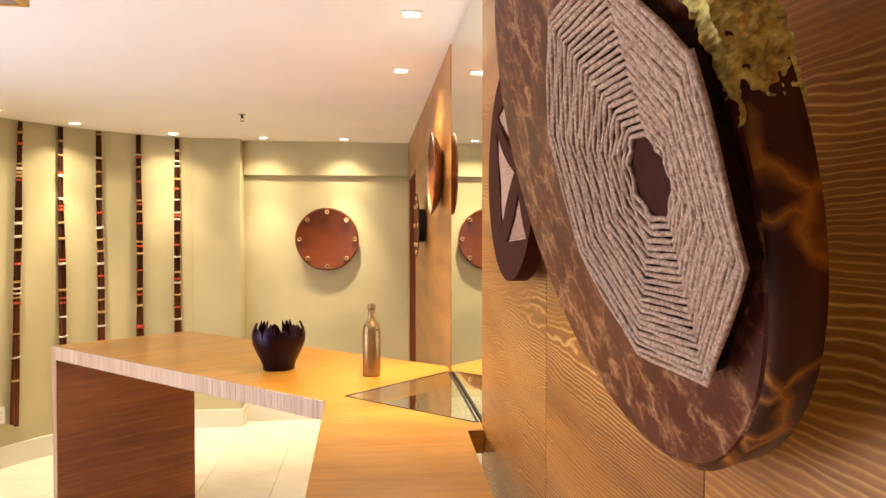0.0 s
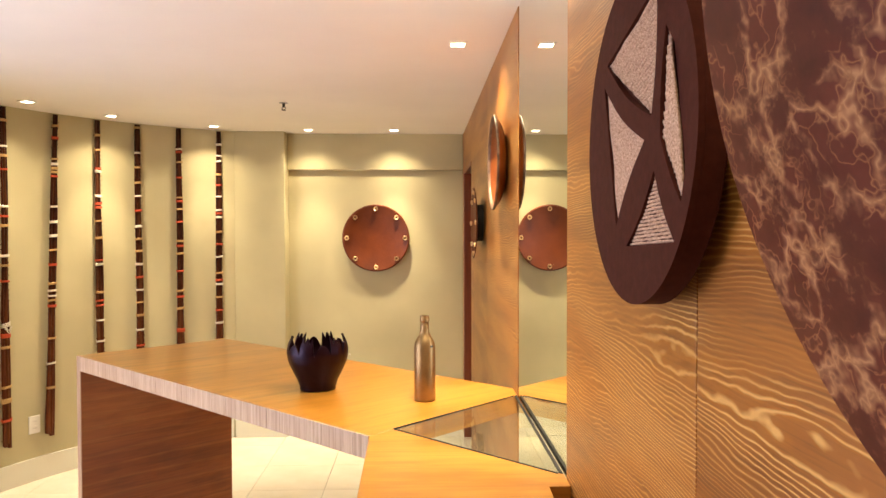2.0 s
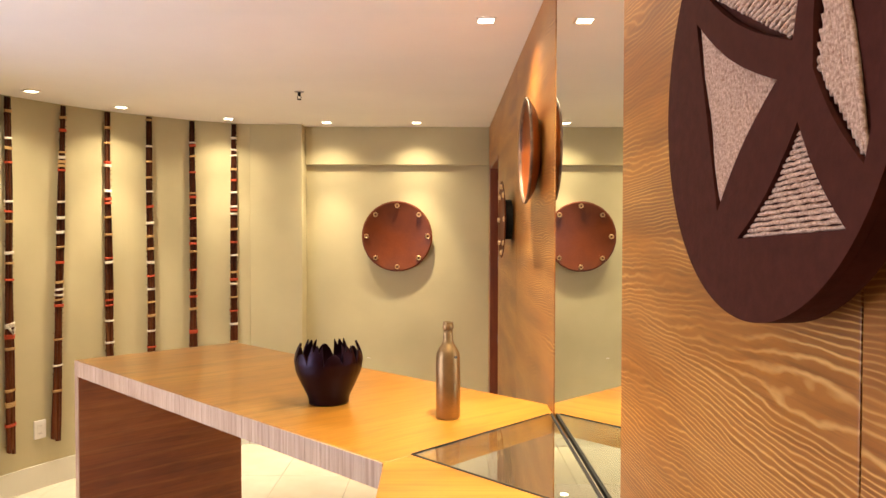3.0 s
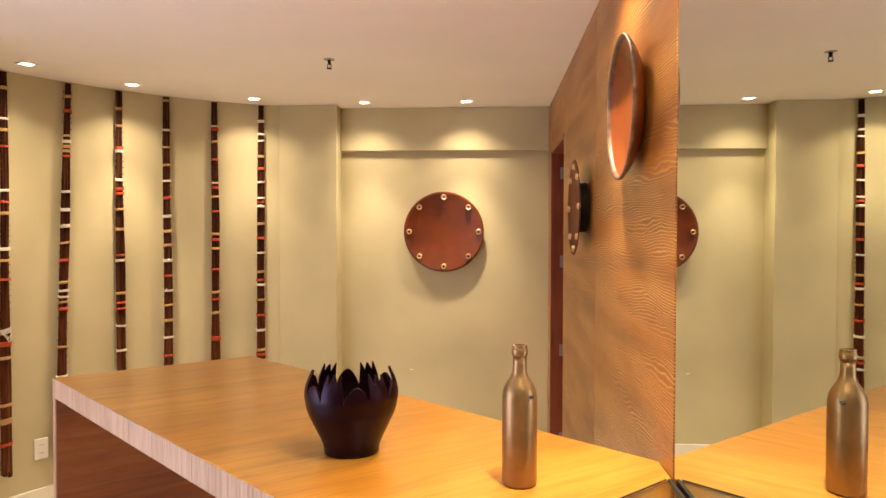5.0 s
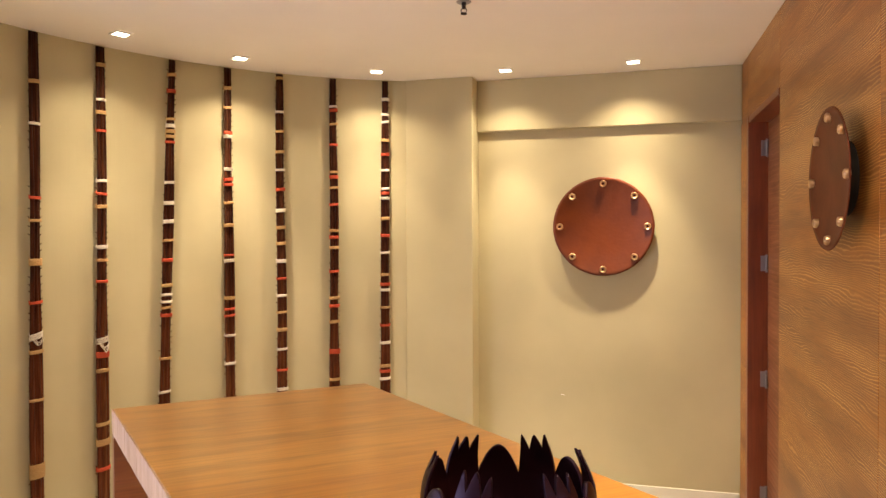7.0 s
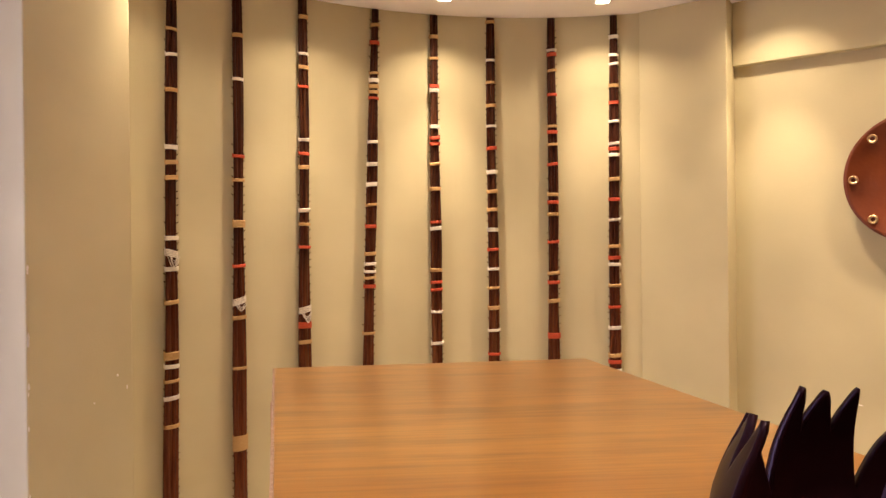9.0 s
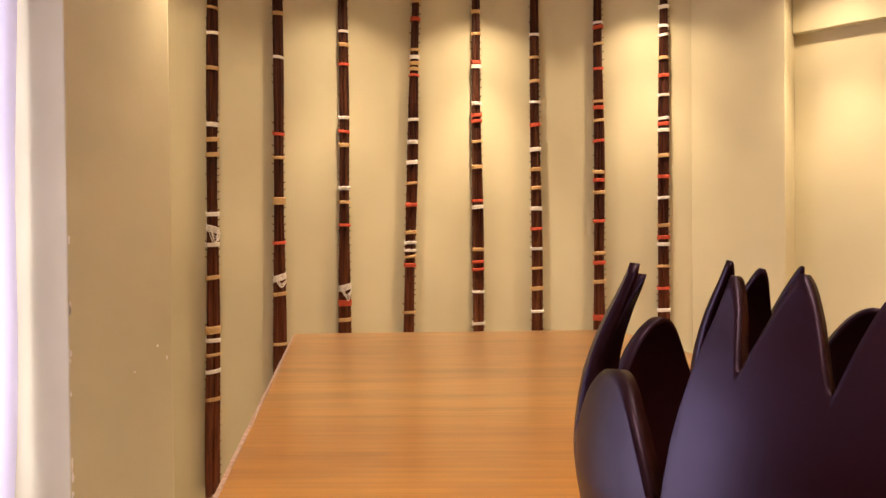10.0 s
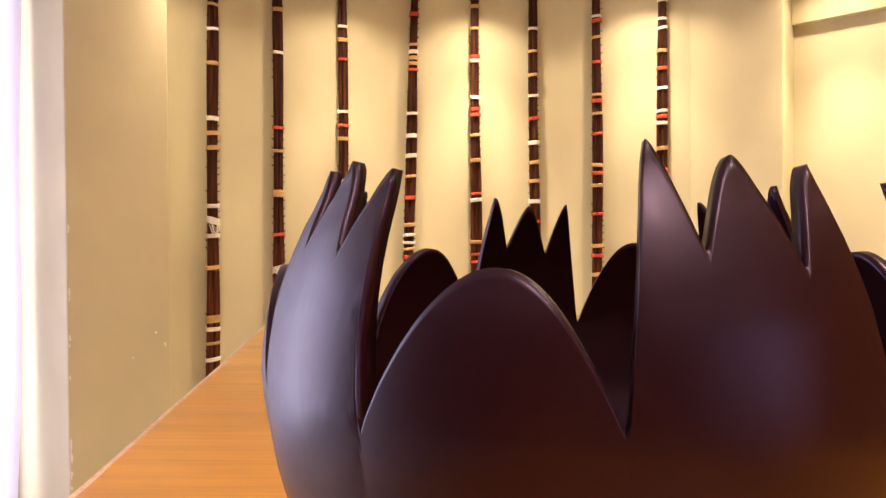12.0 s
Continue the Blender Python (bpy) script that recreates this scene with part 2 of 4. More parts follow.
M_ORANGE = noisy("orange_lacquer_bowl", (0.15, 0.033, 0.004), (0.24, 0.060, 0.007), 9, 0.4, 0.2, 0.1, coat=0.2)
M_BRONZE_RIM = noisy("worn_bronze_rim", (0.030, 0.012, 0.006), (0.20, 0.11, 0.06), 34, 0.5, 0.15, 0.3)
M_BOTTLE = noisy("bronze_painted_glass", (0.20, 0.125, 0.052), (0.30, 0.19, 0.085), 14, 0.36, 0.7, 0.05)
M_BROWN = noisy("chocolate_felt", (0.048, 0.0125, 0.008), (0.068, 0.018, 0.0115), 60, 0.85, 0, 0.15)
M_BROWN.node_tree.nodes["Principled BSDF"].inputs["Specular IOR Level"].default_value = 0.1
M_BACKING = noisy("dark_jute_backing", (0.010, 0.004, 0.003), (0.045, 0.018, 0.012), 70, 0.9, 0, 0.5)
M_DISH = noisy("dark_chocolate_lacquer", (0.085, 0.020, 0.008), (0.15, 0.040, 0.014), 9, 0.5, 0.0, 0.1)
for m_flat in (M_DISH, M_BACKING):
    m_flat.node_tree.nodes["Principled BSDF"].inputs["Specular IOR Level"].default_value = 0.12
M_ROPE = noisy("pale_sisal_rope", (0.34, 0.165, 0.10), (0.84, 0.60, 0.44), 280, 0.85, 0, 0.8)


def palm(name, dark, brown, butt):
    """Palm stick: streaked along its length, paler brown towards the thick end."""
    m = material(name, dark, 0.55, spec=0.12)
    g = Graph(m)
    n = g.node("TexNoise", {"Vector": g.coords((130, 130, 7)), "Scale": 1.0, "Detail": 5.0, "Roughness": 0.6}).outputs[0]
    z = g.node("SeparateXYZ", {0: g.node("TexCoord").outputs["Object"]}).outputs[2]
    patch = g.node("TexNoise", {"Vector": g.coords((3, 3, 2.2)), "Scale": 1.0, "Detail": 2.0}).outputs[0]
    k = g.node("Math", {0: z, 1: g.node("Math", {0: patch, 1: 1.2}, operation="MULTIPLY").outputs[0]}, operation="ADD").outputs[0]
    low = g.ramp(g.node("Math", {0: k, 1: 0.4}, operation="MULTIPLY").outputs[0], [(0.30, (1, 1, 1)), (0.75, (0, 0, 0))])
    top_c = g.ramp(n, [(0.35, dark), (0.7, brown)])
    low_c = g.ramp(n, [(0.35, brown), (0.7, butt)])
    g.to(g.mix(low, top_c, low_c), "Base Color")
    g.bump(n, 0.4, 0.003)
    return m


M_STICK = palm("dark_palm_stick", (0.014, 0.0036, 0.0015), (0.066, 0.0155, 0.0048), (0.17, 0.048, 0.017))
M_STICK2 = palm("brown_palm_stick", (0.022, 0.007, 0.003), (0.095, 0.029, 0.010), (0.22, 0.080, 0.030))
M_CORDS = {"t": noisy("tan_cord", (0.42, 0.25, 0.09), (0.62, 0.42, 0.18), 90, 0.8, 0, 0.5, (1, 1, 4)),
           "w": noisy("white_cord", (0.66, 0.60, 0.48), (0.82, 0.78, 0.68), 90, 0.8, 0, 0.5, (1, 1, 4)),
           "r": noisy("red_cord", (0.42, 0.045, 0.018), (0.62, 0.10, 0.03), 90, 0.8, 0, 0.5, (1, 1, 4))}
M_GOLD = noisy("gold_leaf_crust", (0.30, 0.17, 0.02), (1.0, 0.84, 0.24), 110, 0.4, 0.3, 0.8)


def marble():
    m = material("brown_veined_marble", (0.09, 0.03, 0.025), 0.38, spec=0.22)
    g = Graph(m)
    w = g.node("TexNoise", {"Vector": g.coords(), "Scale": 11.0, "Detail": 4.0, "Roughness": 0.65}).outputs["Color"]
    p = g.node("VectorMath", {0: g.coords((1, 1, 1)), 1: g.node("VectorMath", {0: w, 1: (0.13, 0.13, 0.13)}, operation="MULTIPLY").outputs[0]}, operation="ADD").outputs[0]
    patch = g.node("TexNoise", {"Vector": g.coords(), "Scale": 17.0, "Detail": 5.0, "Roughness": 0.6}).outputs[0]
    some = g.ramp(patch, [(0.44, (0, 0, 0)), (0.56, (1, 1, 1))])
    c = g.ramp(patch, [(0.3, (0.052, 0.0085, 0.0062)), (0.7, (0.135, 0.026, 0.017))])
    for scale, wide, tint in ((18.0, 0.12, (0.44, 0.22, 0.105)), (40.0, 0.07, (0.29, 0.125, 0.055))):
        v = g.node("TexVoronoi", {"Vector": p, "Scale": scale}, feature="DISTANCE_TO_EDGE").outputs["Distance"]
        vein = g.ramp(v, [(0.0, (1, 1, 1)), (wide * 0.35, (0.45, 0.45, 0.45)), (wide, (0, 0, 0))])
        c = g.mix(g.node("Math", {0: vein, 1: some}, operation="MULTIPLY").outputs[0], c, tint)
    g.to(c, "Base Color")
    return m


M_MARBLE = marble()


def amber_edge():
    m = material("polished_amber_edge", (0.12, 0.03, 0.01), 0.35, spec=0.3)
    g = Graph(m)
    n = g.node("TexNoise", {"Vector": g.coords(), "Scale": 14.0, "Detail": 4.0})
    p = g.node("VectorMath", {0: g.coords(), 1: g.node("VectorMath", {0: n.outputs["Color"], 1: (0.07, 0.07, 0.07)}, operation="MULTIPLY").outputs[0]}, operation="ADD").outputs[0]
    v = g.node("TexVoronoi", {"Vector": p, "Scale": 11.0}, feature="DISTANCE_TO_EDGE").outputs["Distance"]
    body = g.ramp(n.outputs[0], [(0.35, (0.045, 0.009, 0.005)), (0.65, (0.085, 0.019, 0.008))])
    vein = g.ramp(v, [(0.0, (1, 1, 1)), (0.03, (0.5, 0.5, 0.5)), (0.09, (0, 0, 0))])
    g.to(g.mix(vein, body, (0.52, 0.19, 0.03)), "Base Color")
    return m


M_AMBER = amber_edge()


def curtain_mat():
    m = material("white_curtain", (0.70, 0.67, 0.80), 0.9)
    b = m.node_tree.nodes["Principled BSDF"]
    g = Graph(m)
    t = g.node("BsdfTranslucent", {"Color": (0.80, 0.77, 0.90, 1)})
    mx = g.node("MixShader", {0: 0.40})
    g.t.links.new(b.outputs[0], mx.inputs[1])
    g.t.links.new(t.outputs[0], mx.inputs[2])
    g.t.links.new(mx.outputs[0], m.node_tree.nodes["Material Output"].inputs[0])
    return m


M_CURTAIN = curtain_mat()


# ---- mesh helpers ----
def mesh_of(name, bm, mat, smooth=False):
    bmesh.ops.recalc_face_normals(bm, faces=bm.faces)
    me = bpy.data.meshes.new(name)
    bm.to_mesh(me)
    bm.free()
    if mat:
        me.materials.append(mat)
    if smooth:
        for p in me.polygons:
            p.use_smooth = True
    return me


def part(name, bm, mat, parent=None, label="", m=None, smooth=False):
    ob = new(name, mesh_of(name, bm, mat, smooth))
    ob.parent = parent
    if m is not None:
        ob.matrix_basis = m
    if label:
        ob["label"] = label
    return ob


def empty(name, m, label, category, group=""):
    ob = new(name)
    ob.empty_display_size = 0.05
    ob.matrix_basis = m
    return tagged(ob, label, category, group)


def box(lo, hi, bevel=0.0):
    bm = bmesh.new()
    bmesh.ops.create_cube(bm, size=1)
    for v in bm.verts:
        for i in range(3):
            v.co[i] = lo[i] if v.co[i] < 0 else hi[i]
    if bevel:
        bmesh.ops.bevel(bm, geom=list(bm.edges), offset=bevel, segments=2, affect="EDGES", profile=0.5)
    return bm


def prism(points, z0, z1, bevel=0.0):
    """An upright slab on a plan polygon."""
    bm = bmesh.new()
    vs = [bm.verts.new((x, y, z0)) for x, y in points]
    f = bm.faces.new(vs)
    r = bmesh.ops.extrude_face_region(bm, geom=[f])
    for v in r["geom"]:
        if isinstance(v, bmesh.types.BMVert):
            v.co.z = z1
    bmesh.ops.recalc_face_normals(bm, faces=bm.faces)
    if bevel:
        bmesh.ops.bevel(bm, geom=list(bm.edges), offset=bevel, segments=2, affect="EDGES", profile=0.5)
    return bm


def lathe(profile, steps=48, bm=None):
    """Turned about z; profile of (radius, z) from bottom to top, closed at radius 0."""
    bm = bm or bmesh.new()
    rings = []
    for r, z in profile:
        if r < 1e-6:
            rings.append([bm.verts.new((0, 0, z))])
        else:
            rings.append([bm.verts.new((r * math.cos(2 * math.pi * k / steps), r * math.sin(2 * math.pi * k / steps), z)) for k in range(steps)])
    for a, b in zip(rings, rings[1:]):
        for k in range(steps):
            j = (k + 1) % steps
            if len(a) == 1 and len(b) == 1:
                continue
            if len(a) == 1:
                bm.faces.new((a[0], b[k], b[j]))
            elif len(b) == 1:
                bm.faces.new((a[k], a[j], b[0]))
            else:
                bm.faces.new((a[k], a[j], b[j], b[k]))
    return bm


def tube(bm, points, radius, sides=6, closed=False):
    """A cord along points."""
    rings = []
    n = len(points)
    for i, p in enumerate(points):
        p = Vector(p)
        a = Vector(points[(i - 1) % n] if closed or i else points[0])
        b = Vector(points[(i + 1) % n] if closed or i < n - 1 else points[-1])
        d = (b - a).normalized()
        side = d.cross(Vector((0, 0, 1)) if abs(d.z) < 0.8 else Vector((1, 0, 0))).normalized()
        up = d.cross(side)
        rad = radius[i] if isinstance(radius, (list, tuple)) else radius
        rings.append([bm.verts.new(p + rad * (math.cos(2 * math.pi * k / sides) * side + math.sin(2 * math.pi * k / sides) * up)) for k in range(sides)])
    pairs = list(zip(rings, rings[1:])) + ([(rings[-1], rings[0])] if closed else [])
    for a, b in pairs:
        for k in range(sides):
            bm.faces.new((a[k], a[(k + 1) % sides], b[(k + 1) % sides], b[k]))
    if not closed:
        bm.faces.new(rings[0])
        bm.faces.new(rings[-1])
    return bm


def structure(name, bm, mat, label, smooth=False):
    return tagged(part(name, bm, mat, smooth=smooth), label, name.split("_")[0], kind="structure")


# ---- structure ----
structure("floor", box((-3.4, -3.2, -0.12), (1.1, 6.3, -0.006)), M_GROUT, "cream tiled floor with thin grey grout joints")
ceiling_bm = box((-3.4, -3.2, CEIL), (1.1, 6.3, CEIL + 0.12))
structure("ceiling", ceiling_bm, M_CEIL, "smooth white painted ceiling with recessed downlights")


def arc_points(r, a0, a1, n):
    return [(ARC[0] + r * math.cos(radians(a0 + (a1 - a0) * k / n)), ARC[1] + r * math.sin(radians(a0 + (a1 - a0) * k / n))) for k in range(n + 1)]


def arc_wall(r0, r1, a0, a1, z0, z1, n=72):
    inner, outer = arc_points(r0, a0, a1, n), arc_points(r1, a0, a1, n)
    bm = bmesh.new()
    cols = []
    for (x0, y0), (x1, y1) in zip(inner, outer):
        cols.append([bm.verts.new(c) for c in ((x0, y0, z0), (x0, y0, z1), (x1, y1, z1), (x1, y1, z0))])
    for a, b in zip(cols, cols[1:]):
        for i in range(4):
            j = (i + 1) % 4
            bm.faces.new((a[i], b[i], b[j], a[j]))
    bm.faces.new(cols[0])
    bm.faces.new(cols[-1])
    return bm


structure("wall_curved", arc_wall(ARC_R, ARC_R + 0.14, 108, 181, 0, CEIL), M_WALL, "curved olive green plaster wall lit by downlights")
structure("wall_pilaster", box((-0.99, PILASTER_Y, 0), (-0.598, BACK_Y + 0.1, CEIL), 0.004), M_WALL, "olive green plaster pilaster beside the curved wall")
structure("wall_beam", box((-0.598, BEAM_Y, 2.133), (WALL_X, BACK_Y, CEIL), 0.004), M_WALL, "olive green plaster beam above the back wall")
structure("wall_back", box((-0.598, BACK_Y, 0), (WALL_X + 0.3, BACK_Y + 0.14, CEIL)), M_WALL, "flat olive green plaster back wall")
structure("wall_pier", prism([(-2.62, 3.69), (-2.060, 3.69), (-2.108, 4.05), (-2.62, 4.05)], 0, CEIL, 0.006), M_WALL, "olive green plaster pier with chipped paint by the window")
structure("wall_left_low", box((-2.62, -3.2, 0), (-2.42, 3.69, 0.12)), M_SIDE, "plain sill wall under the curtained window")
structure("wall_left_top", box((-2.62, -3.2, 2.36), (-2.42, 3.69, CEIL)), M_SIDE, "plain lintel over the curtained window")
structure("wall_left_rear", box((-2.62, -3.2, 0.12), (-2.42, 0.95, 2.36)), M_SIDE, "plain light wall beyond the window")
structure("wall_rear", box((-2.62, -3.2, 0), (WALL_X + 0.3, -3.06, CEIL)), M_SIDE, "plain light wall closing the room")
DOOR_Y0, DOOR_Y1, DOOR_Z = 5.17, 5.90, 2.113
wall_right = structure("wall_right", box((WALL_X + 0.012, -3.06, 0), (WALL_X + 0.14, DOOR_Y0, CEIL)), M_JAMB, "wall clad with brushed oak veneer panels")
structure("wall_right_end", box((WALL_X + 0.012, DOOR_Y1, 0), (WALL_X + 0.14, BACK_Y, CEIL)), M_JAMB, "wall end clad with oak veneer by the door")
structure("wall_right_over", box((WALL_X + 0.012, DOOR_Y0, DOOR_Z), (WALL_X + 0.14, DOOR_Y1, CEIL)), M_JAMB, "wall piece clad with oak veneer over the door")
structure("wall_closet", box((WALL_X + 0.30, 4.6, 0), (WALL_X + 0.40, 6.2, CEIL)), M_SIDE, "plain wall behind the door")

pier = bpy.data.objects["wall_pier"]
rnd_chip = random.Random(9)
for k in range(16):
    zc = 0.45 + 0.95 * rnd_chip.random() ** 1.3
    hh, ww = 0.004 + 0.014 * rnd_chip.random(), 0.003 + 0.005 * rnd_chip.random()
    bm = bmesh.new()
    ring = [(-2.0592 - 0.0006, 3.694 + ww * (0.5 + 0.5 * math.cos(t)) * (0.7 + 0.5 * rnd_chip.random()), zc + hh * math.sin(t)) for t in [2 * math.pi * q / 9 for q in range(9)]]
    front = [bm.verts.new(c) for c in ring]
    back = [bm.verts.new((c[0] - 0.002, c[1], c[2])) for c in ring]
    bm.faces.new(front)
    for q in range(9):
        bm.faces.new((front[q], front[(q + 1) % 9], back[(q + 1) % 9], back[q]))
    part("paint_chip", bm, M_CHIP, pier, "chipped white paint")

def paint_nick(wall, m, long, high):
    """A small bare nick in the paint, facing local +z."""
    bm = lathe([(0, 0.0008), (0.7, 0.0008), (1.0, 0.0), (1.0, -0.001), (0, -0.001)], 9)
    for v in bm.verts:
        v.co.x, v.co.y = v.co.x * long * (1 + 0.3 * math.sin(9 * v.co.y)), v.co.y * high
    part("paint_nick", bm, M_CHIP, wall, "bare white nick in the paint", m=m)


back_wall = bpy.data.objects["wall_back"]
paint_nick(back_wall, pose(-0.113, BACK_Y - 0.0004, 0.627, 90, 0, 0) @ pose(0, 0, 0, 0, 0, -8), 0.014, 0.003)
for y, z, long, high in ((3.99, 0.905, 0.004, 0.005), (4.025, 0.86, 0.003, 0.008), (3.905, 0.83, 0.003, 0.003)):
    paint_nick(pier, pose(-2.060 - 0.048 * (y - 3.69) / 0.36 + 0.0005, y, z, 90, 0, 90 + 7.6), long, high)

# skirting
structure("baseboard_back", box((-0.598, BACK_Y - 0.014, 0), (WALL_X - 0.002, BACK_Y - 0.0005, 0.15), 0.003), M_BASE, "cream skirting along the back wall")
structure("baseboard_pilaster", box((-0.995, PILASTER_Y - 0.014, 0), (-0.584, PILASTER_Y - 0.0005, 0.15), 0.003), M_BASE, "cream skirting round the pilaster")
structure("baseboard_side", box((-0.597, PILASTER_Y, 0), (-0.584, BACK_Y - 0.015, 0.15), 0.002), M_BASE, "cream skirting on the pilaster's side")
structure("baseboard_curved", arc_wall(ARC_R - 0.014, ARC_R - 0.0005, 111.8, 176, 0, 0.15), M_BASE, "cream skirting along the curved wall")

# door, jamb and hinges
door = tagged(part("door_1", box((WALL_X + 0.085, DOOR_Y0 - 0.02, 0.008), (WALL_X + 0.122, DOOR_Y1 - 0.045, DOOR_Z - 0.03), 0.002), M_DOOR), "closed reddish brown veneer door in the panelled wall", "door", kind="structure")
part("jamb", box((WALL_X - 0.006, DOOR_Y1 - 0.045, 0), (WALL_X + 0.14, DOOR_Y1 - 0.001, DOOR_Z), 0.002), M_JAMB, door, "red-brown door jamb")
part("head_jamb", box((WALL_X - 0.004, DOOR_Y0 + 0.001, DOOR_Z - 0.03), (WALL_X + 0.14, DOOR_Y1 - 0.046, DOOR_Z - 0.001), 0.002), M_JAMB, door, "red-brown head jamb")
for z in (0.25, 0.82, 1.39, 1.955):
    hinge = part("hinge", box((WALL_X + 0.052, DOOR_Y1 - 0.049, z - 0.038), (WALL_X + 0.08, DOOR_Y1 - 0.0455, z + 0.038), 0.001), M_STEEL, door, "steel hinge")
    for k in range(4):
        bm = lathe([(0, -0.010), (0.006, -0.010), (0.006, 0.010), (0, 0.010)], 10)
        part("knuckle", bm, M_STEEL, hinge, m=pose(WALL_X + 0.078, DOOR_Y1 - 0.055, z - 0.034 + 0.0225 * k))

# window with its curtain
window = tagged(part("window_1", box((-2.56, 0.95, 0.12), (-2.53, 3.69, 0.17), 0.004), M_WHITE), "large daylit window behind a white curtain", "window", kind="structure")
part("window_head", box((-2.56, 0.95, 2.31), (-2.53, 3.69, 2.36), 0.004), M_WHITE, window)
for y in (0.95, 2.65, 3.64):
    part("window_stile", box((-2.565, y, 0.17), (-2.525, y + 0.05, 2.31), 0.004), M_WHITE, window)


def curtain():
    bm = bmesh.new()
    n = 200
    rows = []
    for j in range(13):
        z = 0.03 + (2.34 - 0.03) * j / 12
        row = []
        for i in range(n + 1):
            y = 2.66 + (3.665 - 2.66) * i / n
            amp = 0.022 + 0.010 * math.sin(3.1 * y)
            x = -2.36 + amp * math.sin(2 * math.pi * y / 0.115 + 0.6 * math.sin(2.1 * y) + 0.25 * math.sin(4.0 * z)) + 0.012 * math.sin(1.3 * z + 5 * y)
            row.append(bm.verts.new((x, y + 0.012 * math.sin(2.6 * z + 1.2) - 0.075 * max(0.0, 1 - z / 1.1) ** 1.6, z)))
        rows.append(row)
    for a, b in zip(rows, rows[1:]):
        for i in range(n):
            bm.faces.new((a[i], a[i + 1], b[i + 1], b[i]))
    return bm


curtain_top = empty("curtain", pose(0, 0, 0), "white translucent curtain drawn aside in soft folds", "curtain")
part("cloth", curtain(), M_CURTAIN, curtain_top, smooth=True)
rail_bm = bmesh.new()
tube(rail_bm, [(-2.36, 0.94, 2.352), (-2.36, 2.4, 2.352), (-2.36, 3.68, 2.352)], 0.012, 8)
part("rail", rail_bm, M_WHITE, curtain_top)

# mirror strip set into the panelled wall
MIRROR_Y0, MIRROR_Y1 = 2.125, 2.94
mirror = empty("wall_mirror", pose(WALL_X, 0, 0), "tall frameless mirror strip fixed to the panelled wall", "mirror")
part("glass", box((0.002, MIRROR_Y0, 0.004), (0.008, MIRROR_Y1, CEIL - 0.004)), M_MIRROR, mirror, "silvered mirror glass")


# ---- downlights and sprinkler ----
def downlight():
    ob = empty("downlight", pose(0, 0, 0), "small square white recessed ceiling downlight, lit", "downlight", "recessed ceiling lights")
    bm = bmesh.new()
    o, i, h = 0.038, 0.029, 0.006
    ring = [[bm.verts.new((sx * s, sy * s, z)) for sx, sy in ((-1, -1), (1, -1), (1, 1), (-1, 1))] for s, z in ((o, -0.0005), (o, -h), (i, -h), (i, -0.001))]
    for a, b in zip(ring, ring[1:]):
        for k in range(4):
            bm.faces.new((a[k], a[(k + 1) % 4], b[(k + 1) % 4], b[k]))
    part("frame", bm, M_WHITE, ob)
    part("lamp", box((-0.0285, -0.0285, -0.003), (0.0285, 0.0285, -0.0012)), M_LAMP, ob, "glowing warm lamp")
    return ob


first_light = downlight()
for k, (x, y) in enumerate(SPOTS_ARC + SPOTS_SIDE):
    turn = math.degrees(math.atan2(y - ARC[1], x - ARC[0])) if k < 4 else 0
    m = pose(x, y, CEIL, 0, 0, turn)
    if k == 0:
        first_light.matrix_basis = m
    else:
        copy_thing(first_light, m)

sprinkler = empty("fire_sprinkler", pose(-0.367, 4.772, CEIL), "small metal fire sprinkler head on the ceiling", "sprinkler")
sprinkler.scale = (0.75, 0.75, 0.75)
part("flange", lathe([(0, -0.004), (0.034, -0.004), (0.038, -0.0005), (0, -0.0005)], 24), M_STEEL, sprinkler)
part("stem", lathe([(0, -0.035), (0.010, -0.035), (0.012, -0.004), (0, -0.004)], 14), M_DARKMETAL, sprinkler)
frame_bm = bmesh.new()
tube(frame_bm, [(-0.010, 0, -0.034), (-0.016, 0, -0.045), (-0.004, 0, -0.058)], 0.003, 6)
tube(frame_bm, [(0.010, 0, -0.034), (0.016, 0, -0.045), (0.004, 0, -0.058)], 0.003, 6)
part("arms", frame_bm, M_DARKMETAL, sprinkler)
part("deflector", lathe([(0, -0.062), (0.017, -0.062), (0.017, -0.058), (0, -0.058)], 16), M_DARKMETAL, sprinkler)

hanging = empty("ceiling_panel_lamp", pose(0, 0, CEIL), "flat grey ceiling fitting with a gilt wooden edge", "ceiling fitting")
part("body", box((-1.35, 1.67, -0.060), (-0.645, 2.43, -0.0005), 0.002), M_SIDE, hanging)
for lo, hi in (((-0.644, 1.67, -0.062), (-0.625, 2.452, -0.0005)), ((-1.35, 2.433, -0.062), (-0.645, 2.452, -0.0005))):
    part("edge", box(lo, hi, 0.002), M_GILT, hanging, "gilt wooden edge")

# ---- the table ----
A, B, C = (-1.175, 3.835), (-0.606, 4.332), (WALL_X - 0.002, 3.060)
D, E, F = (WALL_X - 0.002, 2.945), (0.394, 2.540), (0.3255, 2.478)
G, THICK = (WALL_X - 0.002, 2.145), 0.07
table = empty("counter_table", pose(0, 0, 0), "tall angled oak counter with dark leg and glass inset", "table")
part("tabletop", prism([A, F, E, D, C, B], TABLE_Z - THICK, TABLE_Z, 0.0015), M_TOP, table, "varnished orange oak veneer top")


def edge_strip(p, q, z0, z1, out):
    d = (Vector((*q, 0)) - Vector((*p, 0))).normalized()
    n = Vector((d.y, -d.x, 0)) * out
    pts = [p, q, (q[0] + n.x, q[1] + n.y), (p[0] + n.x, p[1] + n.y)]
    return prism(pts, z0, z1)


